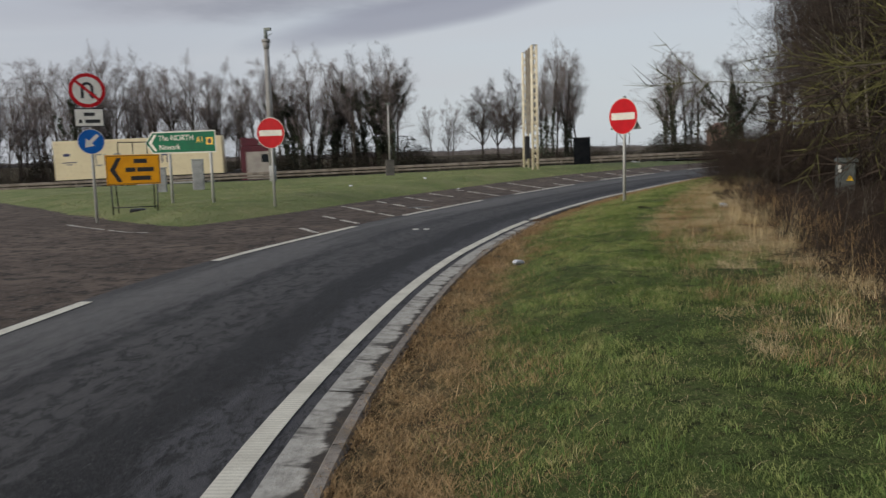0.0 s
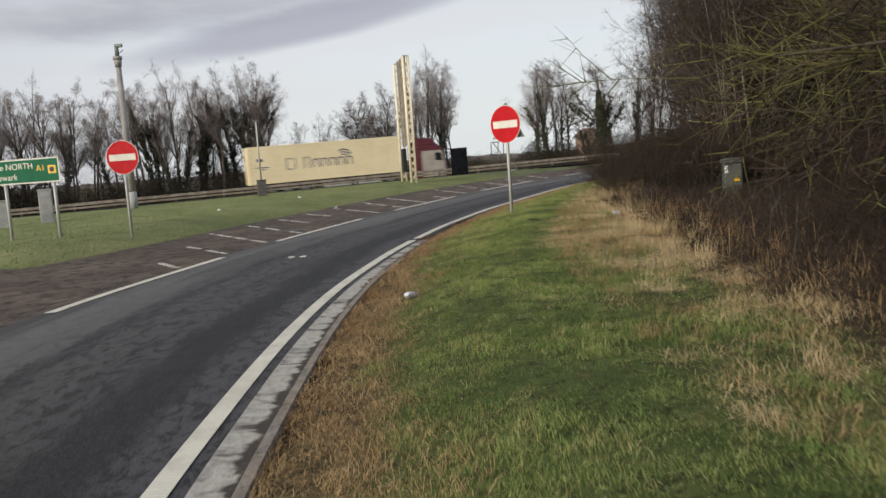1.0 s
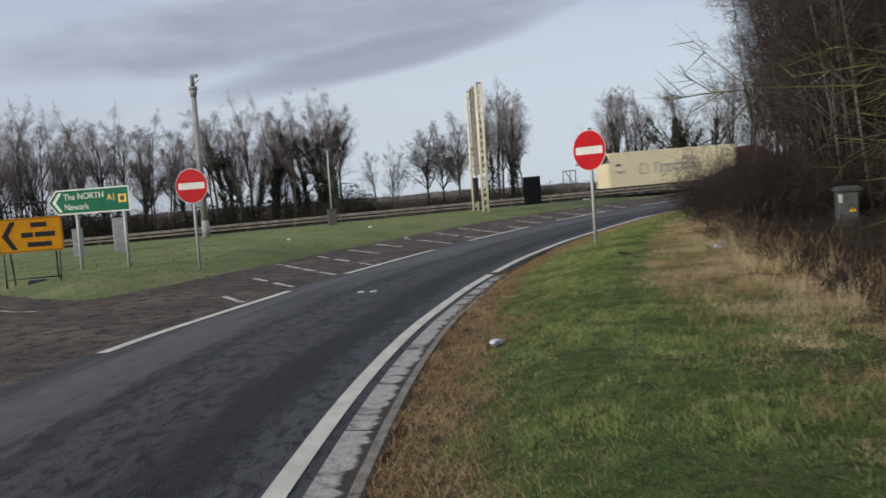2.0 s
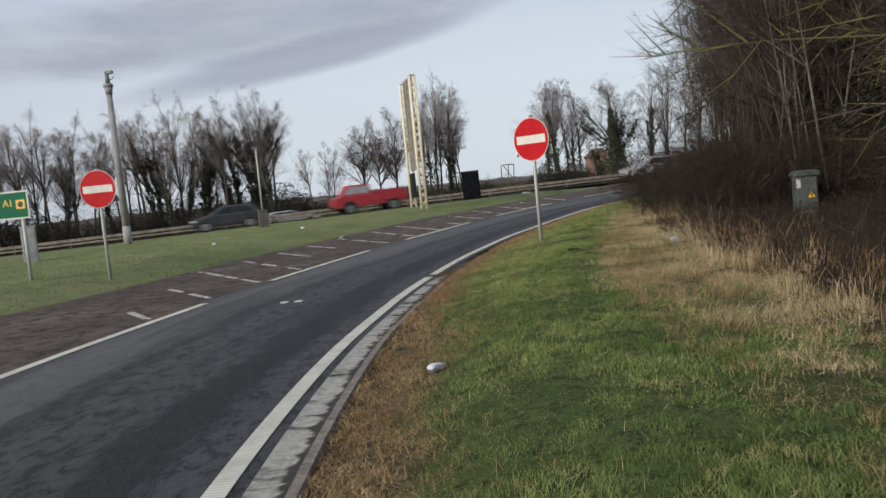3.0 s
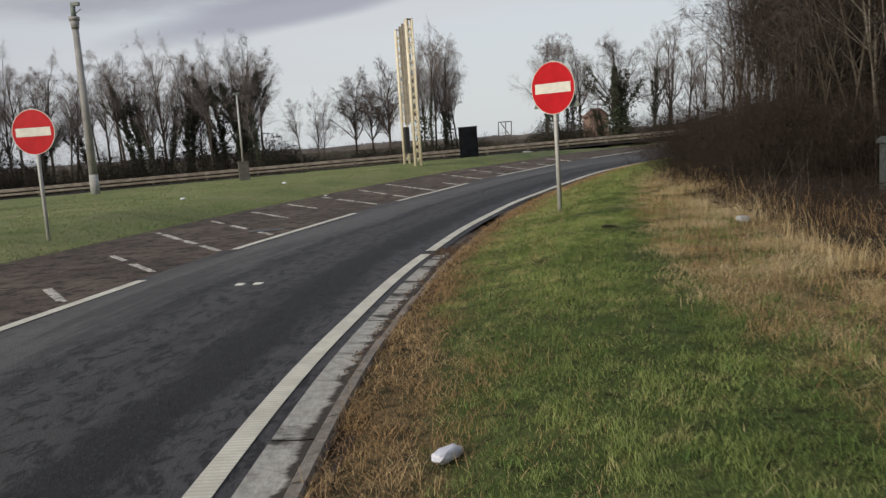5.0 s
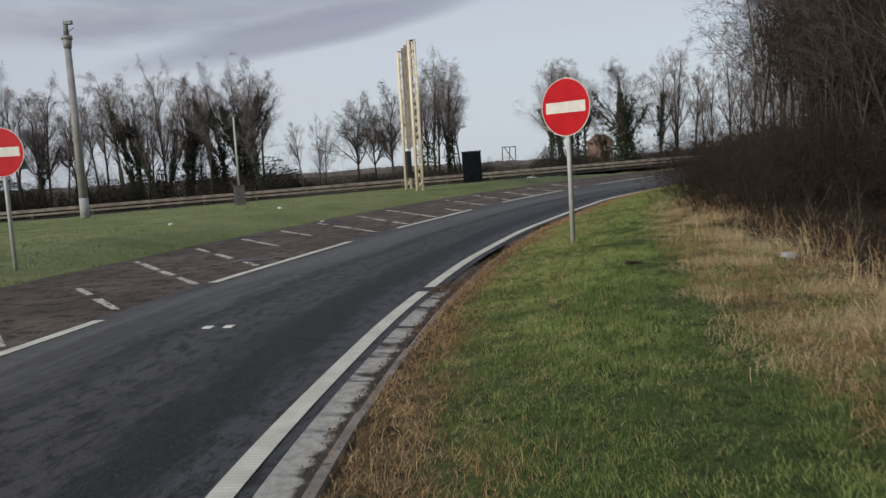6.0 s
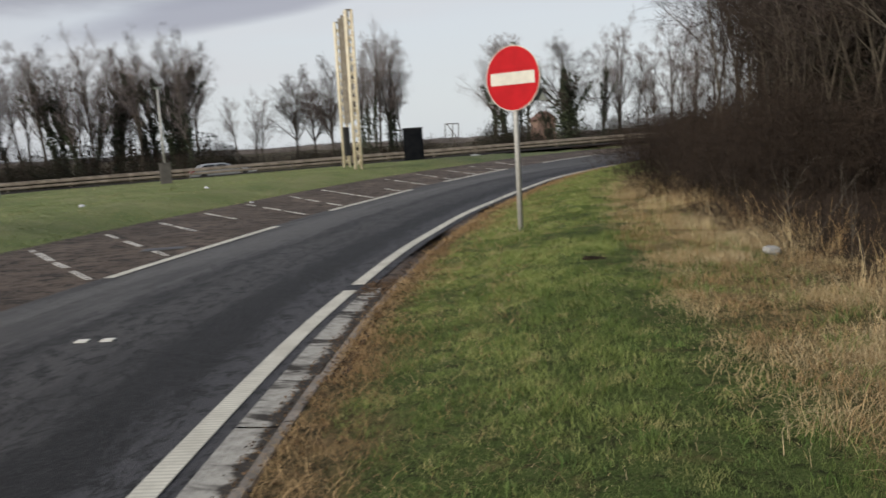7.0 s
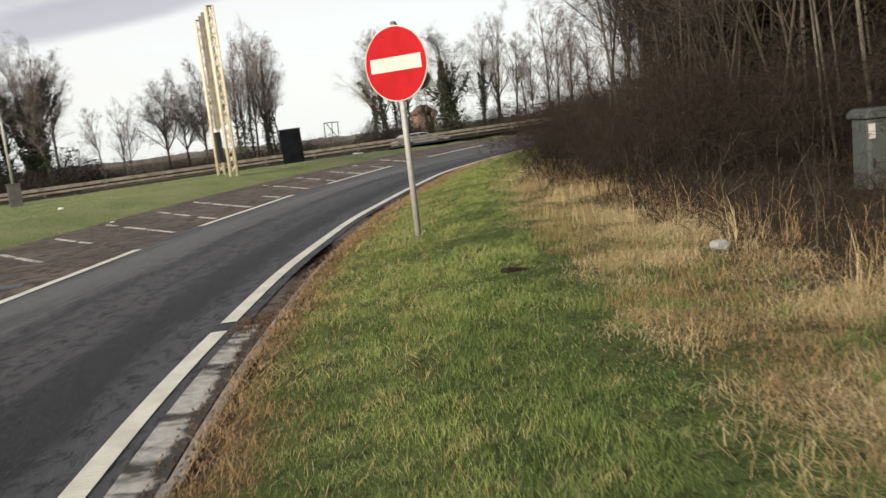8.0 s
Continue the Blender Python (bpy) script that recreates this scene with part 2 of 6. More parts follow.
GALV = material("galvanised_steel", mottled((0.42, 0.42, 0.4), (0.52, 0.51, 0.48), 5.0, (0.3, 0.29, 0.27), 50.0), 0.6, 0.25)
RAILSTEEL = material("weathered_rail_steel", mottled((0.2, 0.165, 0.13), (0.34, 0.29, 0.235), 2.0, (0.11, 0.08, 0.055), 25.0), 0.7, 0.15)
RED = material("sign_red", mottled((0.5, 0.012, 0.018), (0.42, 0.01, 0.015), 4.0), 0.42, 0, 0, 1, 0.15)
WHITE = material("sign_white", mottled((0.72, 0.7, 0.62), (0.62, 0.6, 0.53), 5.0), 0.45, 0, 0, 1, 0.15)
GREEN = material("sign_green", mottled((0.005, 0.13, 0.06), (0.007, 0.1, 0.05), 3.0), 0.42, 0, 0, 1, 0.15)
YELLOW = material("sign_yellow", mottled((0.82, 0.36, 0.012), (0.72, 0.31, 0.012), 3.0), 0.45, 0, 0, 1, 0.15)
BLUE = material("sign_blue", mottled((0.01, 0.12, 0.42), (0.012, 0.1, 0.36), 3.0), 0.42, 0, 0, 1, 0.15)
BLACK = material("sign_black", mottled((0.012, 0.012, 0.013), (0.02, 0.02, 0.02), 6.0), 0.5)
GOLD = material("sign_gold", mottled((0.8, 0.5, 0.03), (0.7, 0.42, 0.03), 6.0), 0.45)
BACKPLATE = material("sign_back_grey", mottled((0.2, 0.22, 0.2), (0.15, 0.17, 0.15), 5.0), 0.6, 0.2)
CREAM = material("cream_paint", mottled((0.8, 0.74, 0.58), (0.7, 0.61, 0.44), 3.0, (0.45, 0.33, 0.19), 14.0), 0.6)
POLE = material("dull_grey_pole", mottled((0.24, 0.23, 0.22), (0.33, 0.315, 0.3), 2.0, (0.17, 0.16, 0.15), 20.0), 0.75)
CABSIDE = material("dirty_pale_cab_panel", mottled((0.42, 0.38, 0.32), (0.34, 0.3, 0.26), 2.0), 0.6)
SLAT = material("weathered_slat", mottled((0.23, 0.2, 0.16), (0.33, 0.3, 0.25), 3.0, (0.12, 0.1, 0.08), 20.0), 0.85)
PITCH = material("matt_black_panel", mottled((0.006, 0.007, 0.009), (0.011, 0.012, 0.014), 3.0), 0.9, 0, 0, 1, 0.04)
CONCRETE = material("grey_concrete", mottled((0.3, 0.3, 0.29), (0.4, 0.4, 0.39), 4.0, (0.2, 0.2, 0.19), 30.0), 0.85, 0, 0.3, 30.0)
DARKBOX = material("dark_grey_steel", mottled((0.075, 0.07, 0.062), (0.11, 0.1, 0.09), 5.0), 0.7)
CABGREY = material("cabinet_grey", mottled((0.075, 0.085, 0.083), (0.1, 0.112, 0.108), 3.0, (0.05, 0.056, 0.046), 18.0), 0.6, 0, 0.1, 40.0)
LABEL = material("pale_label", mottled((0.62, 0.62, 0.58), (0.5, 0.5, 0.47), 8.0), 0.6)
BARK = material("bark", mottled((0.06, 0.05, 0.04), (0.105, 0.09, 0.07), 3.0, (0.035, 0.03, 0.025), 16.0), 0.95, 0, 0.6, 14.0, 0.2)
TWIG = material("winter_twig", by_piece((0.055, 0.045, 0.04), (0.125, 0.1, 0.088)), 0.9, 0, 0, 1, 0.2)
PALETWIG = material("pale_winter_twig", by_piece((0.13, 0.108, 0.102), (0.3, 0.255, 0.24)), 0.9, 0, 0, 1, 0.2)
# dark bramble twig, also the shaded tone for tree crowns in the wood
BRAMBLESHADE = material("bramble_and_shaded_twig", by_piece((0.013, 0.01, 0.0085), (0.075, 0.054, 0.041)), 0.9, 0, 0, 1, 0.2)
LICHEN = material("lichened_branch", by_piece((0.04, 0.036, 0.02), (0.15, 0.145, 0.05)), 0.9, 0, 0, 1, 0.2)
BIRCH = material("birch_bark", mottled((0.18, 0.158, 0.128), (0.08, 0.068, 0.052), 2.0, (0.05, 0.042, 0.034), 12.0), 0.9, 0, 0.3, 16.0)
IVY = material("ivy_leaf", by_piece((0.014, 0.022, 0.01), (0.05, 0.066, 0.028)), 0.65)
# brownish near-black leaf; the wood's inner shade is put into its tone
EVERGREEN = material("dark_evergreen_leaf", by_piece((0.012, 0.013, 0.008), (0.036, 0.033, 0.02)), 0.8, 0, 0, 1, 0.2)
BLADE = material("grass_blade", grass_paint((0.125, 0.178, 0.04), (0.36, 0.4, 0.14), (0.075, 0.12, 0.027), (0.44, 0.39, 0.175)), 0.7, 0, 0, 1, 0.25)
RANKBLADE = material("rank_grass_blade", grass_paint((0.06, 0.12, 0.024), (0.2, 0.27, 0.08), (0.05, 0.095, 0.02), (0.27, 0.24, 0.1)), 0.7, 0, 0, 1, 0.25)
KERBSTRAW = material("brown_dead_grass", by_piece((0.13, 0.08, 0.04), (0.58, 0.41, 0.215), (0.31, 0.2, 0.1)), 0.9, 0, 0, 1, 0.15)
ISLANDBLADE = material("pale_grass_blade", grass_paint((0.19, 0.24, 0.095), (0.28, 0.32, 0.14), (0.15, 0.19, 0.075), (0.34, 0.31, 0.16)), 0.8, 0, 0, 1, 0.2)
STRAW = material("bleached_grass", by_piece((0.28, 0.2, 0.1), (0.74, 0.61, 0.38), (0.5, 0.38, 0.2)), 0.85, 0, 0, 1, 0.2)
LEAFLITTER = material("dead_leaf", by_piece((0.03, 0.02, 0.013), (0.2, 0.125, 0.07)), 0.85, 0, 0, 1, 0.2)
LITTER = material("white_litter", mottled((0.74, 0.74, 0.78), (0.62, 0.62, 0.68), 20.0), 0.5)
SOIL = material("dark_soil", mottled((0.018, 0.013, 0.009), (0.04, 0.03, 0.02), 18.0), 0.95, 0, 0.8, 60.0, 0.1)
RUBBER = material("tyre_rubber", (0.012, 0.012, 0.012), 0.85)
RIM = material("alloy_rim", mottled((0.5, 0.5, 0.5), (0.4, 0.4, 0.4), 8.0), 0.35, 0.8)
GLASS = material("dark_car_glass", mottled((0.012, 0.014, 0.017), (0.02, 0.023, 0.026), 2.0), 0.2, 0, 0, 1, 0.2)
# glass whose base colour carries the bright sky in the panes
SKYGLASS = material("sky_toned_car_glass", mottled((0.3, 0.31, 0.32), (0.22, 0.23, 0.24), 2.0), 0.2)
CARRED = material("faded_red_car_paint", mottled((0.36, 0.035, 0.045), (0.29, 0.03, 0.04), 2.0), 0.4)
CARWHITE = material("white_car_paint", mottled((0.72, 0.73, 0.74), (0.66, 0.67, 0.68), 2.0), 0.3)
CARDARK = material("dark_grey_car_paint", mottled((0.06, 0.063, 0.067), (0.08, 0.082, 0.086), 2.0), 0.25, 0.4)
CARSILVER = material("silver_car_paint", mottled((0.4, 0.41, 0.42), (0.34, 0.35, 0.36), 2.0), 0.3, 0.5)
MAROON = material("maroon_cab_paint", mottled((0.11, 0.02, 0.028), (0.085, 0.017, 0.022), 2.0), 0.4)
BOXCREAM = material("container_cream", mottled((0.84, 0.72, 0.46), (0.78, 0.66, 0.41), 0.6, (0.68, 0.56, 0.34), 5.0), 0.55)
INK = material("dark_blue_lettering", (0.03, 0.035, 0.12), 0.5)
PALEINK = material("grey_lettering", (0.3, 0.28, 0.24), 0.5)
BRICK = material("orange_brick", mottled((0.3, 0.2, 0.16), (0.25, 0.165, 0.13), 4.0), 0.9)
TILE = material("roof_tile", mottled((0.16, 0.08, 0.06), (0.12, 0.07, 0.055), 4.0), 0.9)
# winter brown paled by distance haze, which is mixed into the colour
HAZEWOODS = material("far_woods", mottled((0.13, 0.118, 0.115), (0.19, 0.17, 0.16), 0.12, (0.1, 0.1, 0.09), 0.6), 1.0, 0, 0, 1, 0.0)
LAMPGLASS = material("lamp_glass", (0.6, 0.6, 0.6), 0.2)
TAIL = material("tail_lamp", (0.3, 0.01, 0.01), 0.3)


# ---- mesh helpers ----
def mesh_of(name, verts, faces, uvs=None, smooth=False):
    me = bpy.data.meshes.new(name)
    me.from_pydata([tuple(v) for v in verts], [], [tuple(f) for f in faces])
    if uvs is not None:
        layer = me.uv_layers.new(name="UVMap")
        idx = np.empty(len(me.loops), dtype=np.int32)
        me.loops.foreach_get("vertex_index", idx)
        layer.data.foreach_set("uv", np.asarray(uvs, dtype=np.float32)[idx].ravel())
    if smooth:
        me.polygons.foreach_set("use_smooth", np.ones(len(me.polygons), dtype=bool))
    me.update()
    return me


def quick_mesh(name, verts, faces):
    """A mesh from numpy arrays; faces all have the same number of corners."""
    me = bpy.data.meshes.new(name)
    n, k = faces.shape
    me.vertices.add(len(verts))
    me.vertices.foreach_set("co", np.ascontiguousarray(verts, dtype=np.float32).ravel())
    me.loops.add(n * k)
    me.loops.foreach_set("vertex_index", np.ascontiguousarray(faces, dtype=np.int32).ravel())
    me.polygons.add(n)
    me.polygons.foreach_set("loop_start", np.arange(0, n * k, k, dtype=np.int32))
    me.update(calc_edges=True)
    return me


def part(name, data, material, parent=None, label=""):
    """Links a bmesh or mesh as one object, under a thing if one is given."""
    if isinstance(data, bmesh.types.BMesh):
        me = bpy.data.meshes.new(name)
        data.to_mesh(me)
        data.free()
    else:
        me = data
    if not me.materials:
        me.materials.append(material)
    ob = new(name, me)
    if parent:
        ob.parent = parent
    if label:
        tagged(ob, label)
    return ob


def thing(name, m, label, category, group="", kind=""):
    ob = new(name)
    ob.empty_display_size = 0.1
    ob.matrix_basis = m
    return tagged(ob, label, category, group, kind)


def box(x0, x1, y0, y1, z0, z1, bevel=0.0, segments=1, into=None):
    bm = bmesh.new()
    bmesh.ops.create_cube(bm, size=1.0)
    for v in bm.verts:
        v.co = (x0 + (v.co.x + 0.5) * (x1 - x0), y0 + (v.co.y + 0.5) * (y1 - y0), z0 + (v.co.z + 0.5) * (z1 - z0))
    if bevel:
        bmesh.ops.bevel(bm, geom=bm.edges[:], offset=bevel, segments=segments, affect="EDGES", profile=0.5)
    return merged(bm, into)


def merged(bm, into):
    if into is None:
        return bm
    me = bpy.data.meshes.new("t")
    bm.to_mesh(me)
    bm.free()
    into.from_mesh(me)
    bpy.data.meshes.remove(me)
    return into


def rod(p0, p1, r0, r1=None, sides=12, into=None):
    bm = bmesh.new()
    p0, p1 = Vector(p0), Vector(p1)
    m = Matrix.Translation((p0 + p1) / 2) @ (p1 - p0).to_track_quat("Z", "Y").to_matrix().to_4x4()
    bmesh.ops.create_cone(bm, cap_ends=True, segments=sides, radius1=r0, radius2=r0 if r1 is None else r1, depth=(p1 - p0).length, matrix=m)
    for f in bm.faces:
        f.smooth = len(f.verts) == 4
    return merged(bm, into)


def slab(points, y0, y1, bevel=0.0, into=None, taper=None):
    """A polygon in x and z, drawn from y0 to y1 with thickness; taper(x, z) narrows it in y."""
    bm = bmesh.new()
    mid = (y0 + y1) / 2
    rows = []
    for y in (y0, y1):
        rows.append([bm.verts.new((x, mid + (y - mid) * (taper(x, z) if taper else 1), z)) for x, z in points])
    n = len(points)
    bm.faces.new(rows[0])
    bm.faces.new(rows[1][::-1])
    for i in range(n):
        bm.faces.new((rows[0][i], rows[1][i], rows[1][(i + 1) % n], rows[0][(i + 1) % n]))
    bmesh.ops.recalc_face_normals(bm, faces=bm.faces[:])
    if bevel:
        bmesh.ops.bevel(bm, geom=bm.edges[:], offset=bevel, segments=2, affect="EDGES", profile=0.5, clamp_overlap=True)
    return merged(bm, into)


def disc_points(r, n=40, cx=0.0, cz=0.0):
    return [(cx + r * math.cos(2 * math.pi * i / n), cz + r * math.sin(2 * math.pi * i / n)) for i in range(n)]


def words(text, size, x, z, y, material, parent, label=""):
    """Flat lettering in the plane of a sign that faces -y, a little proud of it."""
    cu = bpy.data.curves.new("lettering", "FONT")
    cu.body, cu.size, cu.extrude, cu.align_x = text, size, 0.001, "LEFT"
    ob = new("lettering", cu)
    bpy.context.view_layer.update()
    me = bpy.data.meshes.new_from_object(ob.evaluated_get(bpy.context.evaluated_depsgraph_get()))
    bpy.data.objects.remove(ob)
    me.transform(Matrix.Translation((x, y, z)) @ Matrix.Rotation(radians(90), 4, "X"))
    group = list(range(len(me.vertices)))

    def root(i):
        while group[i] != i:
            group[i] = group[group[i]]
            i = group[i]
        return i
    for e in me.edges:
        group[root(e.vertices[0])] = root(e.vertices[1])
    for r in sorted({root(i) for i in range(len(group))}, key=lambda r: min(me.vertices[i].co.x for i in range(len(group)) if root(i) == r)):
        ids = [i for i in range(len(group)) if root(i) == r]
        place_of = {v: k for k, v in enumerate(ids)}
        faces = [[place_of[v] for v in f.vertices] for f in me.polygons if f.vertices[0] in place_of]
        part("letter", mesh_of("letter", [me.vertices[i].co for i in ids], faces), material, parent, label)
    bpy.data.meshes.remove(me)


# ---- the plan ----
def line_of(points, window=2.4):
    """x as a smooth function of y through the given stations."""
    ys = np.arange(-60.0, 130.0, 0.1)
    py, px = [p[1] for p in points], [p[0] for p in points]
    xs = np.interp(ys, py, px)
    lo, hi = (px[1] - px[0]) / (py[1] - py[0]), (px[-1] - px[-2]) / (py[-1] - py[-2])
    xs = np.where(ys < py[0], px[0] + (ys - py[0]) * lo, xs)
    xs = np.where(ys > py[-1], px[-1] + (ys - py[-1]) * hi, xs)
    n = int(window / 0.1) | 1
    for _ in range(2):
        xs = np.convolve(np.pad(xs, n // 2, mode="edge"), np.ones(n) / n, "valid")
    return lambda y: np.interp(y, ys, xs)


KERBLINE = line_of([(5.2, -14), (1.1, -5), (-1.2, 0.5), (-2.02, 4.07), (-2.33, 6.45), (-2.62, 9), (-2.79, 12.2), (-2.68, 16.5), (-2.23, 21.2), (-1.33, 26.5), (0.0, 31.6), (1.6, 36.6), (4.3, 41.5), (8.3, 46.5), (14, 52), (26, 60)])
DASHLINE = line_of([(-3.6, -14), (-4.9, 0), (-5.75, 6.26), (-6.2, 8.7), (-6.43, 11.6), (-6.35, 13.9), (-6.15, 17), (-5.95, 19.9), (-5.08, 25.8), (-4.55, 29), (-2.95, 34.8), (-2.0, 37.6), (0.35, 43), (2.4, 46.8), (5.7, 51.9), (13, 58), (22, 63)])
TURFLINE = line_of([(-10.4, 14), (-10.0, 18), (-9.55, 20), (-9.25, 23), (-9.0, 26), (-8.6, 29), (-7.9, 32), (-7.1, 35), (-5.9, 38.5), (-4.7, 41.5), (-3.3, 44.5), (-1.3, 48), (1.6, 53), (6, 58), (14, 63)])
NOSE_X = np.array([-90.0, -40.0, -21.5, -17.0, -13.5, -11.3, -10.0, -9.0, -5.0])
NOSE_Y = np.array([72.0, 37.5, 24.2, 20.6, 18.2, 16.9, 16.6, 16.9, 19.0])
ALONG, ACROSS = np.array([0.906, 0.423]), np.array([-0.423, 0.906])
EDGE, RAIL = 50.6, 59.8


def smooth(a, b, v):
    t = np.clip((v - a) / (b - a), 0, 1)
    return t * t * (3 - 2 * t)


def slip_z(x, y):
    rise = 0.0175 * np.log1p(np.exp(np.clip((y - 31.0) / 2.0, -30, 60))) * 2.0
    return np.minimum(rise, 0.9) * smooth(-16, -9, x)


def main_z(s, n):
    """The main road: climbs along s, and falls away from the near side."""
    return 0.22 + 0.0165 * np.clip(s, -70, 60) - 0.88 * smooth(57, 63.5, n) - 0.14 * (smooth(50.7, 52.0, n) - smooth(57.2, 59.0, n))


def ground_z(x, y):
    x, y = np.asarray(x, float), np.asarray(y, float)
    s, n = x * ALONG[0] + y * ALONG[1], x * ACROSS[0] + y * ACROSS[1]
    road = slip_z(x, y)
    past = (x - KERBLINE(y)) - 0.66
    verge = road + 0.07 + 0.26 * smooth(0.0, 2.0, past) + 0.12 * smooth(2.0, 7.0, past)
    inner = np.minimum(np.minimum((TURFLINE(y) - x) * 0.95, (y - np.interp(x, NOSE_X, NOSE_Y)) * 0.85), EDGE - n)
    top = 0.31 + 0.0165 * np.clip(s - 1.0, -6, 60)
    island = road - 0.12 + (0.12 + np.maximum(top - road, 0.1)) * smooth(-0.8, 2.6, inner)
    field = (main_z(s, n) - 0.1) * (1 - smooth(EDGE + 20, EDGE + 60, n))
    h = np.where(inner > -0.8, np.maximum(island, road - 0.12), road - 0.12)
    h = np.where(past > -0.05, verge, h)
    trunk = smooth(EDGE - 0.5, EDGE + 0.1, n)
    under = main_z(s, n) - 0.12
    h = np.where(n > EDGE - 0.5, h * (1 - trunk) + under * trunk, h)
    return np.where(n > 72, field, h)


def build_ground():
    def steps(lo, a, b, hi, fine, grow):
        out = list(np.arange(a, b, fine))
        d, v = fine, b
        while v < hi:
            out.append(v)
            d *= grow
            v += d
        out.append(hi)
        d, v = fine, a
        while v > lo:
            d *= grow
            v -= d
            out.append(max(v, lo))
        return np.array(sorted(set(out)))

    xs = steps(-1500, -14, 8, 1500, 0.22, 1.13)
    ys = steps(-1200, -2, 52, 1900, 0.3, 1.13)
    gx, gy = np.meshgrid(xs, ys)
    z = ground_z(gx, gy)
    rough = np.array([noise.noise((a * 0.9, b * 0.9, 0.0)) for a, b in zip(gx.ravel(), gy.ravel())]).reshape(gx.shape)
    past = gx - KERBLINE(gy) - 0.66
    lane = smooth(0.3, 1.5, past)
    lumps = np.array([noise.noise((a * 3.1, b * 3.1, 4.0)) for a, b in zip(gx.ravel(), gy.ravel())]).reshape(gx.shape)
    z = z + (0.035 * rough + 0.025 * lumps) * np.maximum(lane, smooth(0.5, 3, TURFLINE(gy) - gx) * (gy > 18))
    v = np.stack([gx.ravel(), gy.ravel(), z.ravel()], 1)
    w = len(xs)
    i = (np.arange(len(ys) - 1)[:, None] * w + np.arange(w - 1)[None, :]).ravel()
    f = np.stack([i, i + 1, i + w + 1, i + w], 1)
    me = quick_mesh("ground", v, f)
    layer = me.uv_layers.new(name="UVMap")
    uv = np.stack([past.ravel(), gy.ravel()], 1).astype(np.float32)
    layer.data.foreach_set("uv", uv[f.ravel()].ravel())
    me.polygons.foreach_set("use_smooth", np.ones(len(me.polygons), dtype=bool))
    tagged(part("ground", me, TURF), "grass verge and field with bleached patches", "ground", kind="structure")


def strip(name, offsets, y0, y1, z_of, material, step=0.4, base=None, parent=None, label=""):
    """A ribbon that follows a line; offsets are (across, height) pairs to its right."""
    base = base or KERBLINE
    ys = np.linspace(y0, y1, max(3, int(round((y1 - y0) / step)) + 1))
    xs = base(ys)
    slope = (base(ys + 0.2) - base(ys - 0.2)) / 0.4
    nx, ny = 1 / np.sqrt(1 + slope ** 2), -slope / np.sqrt(1 + slope ** 2)
    along = np.concatenate([[0], np.cumsum(np.hypot(np.diff(xs), np.diff(ys)))]) + y0
    verts, uvs = [], []
    for j in range(len(ys)):
        for o, h in offsets:
            x, y = xs[j] + nx[j] * o, ys[j] + ny[j] * o
            verts.append((x, y, float(z_of(x, y)) + h))
            uvs.append((-o, along[j]))
    k = len(offsets)
    faces = [(j * k + i, j * k + i + 1, (j + 1) * k + i + 1, (j + 1) * k + i) for j in range(len(ys) - 1) for i in range(k - 1)]
    return part(name, mesh_of(name, verts, faces, uvs), material, parent, label)


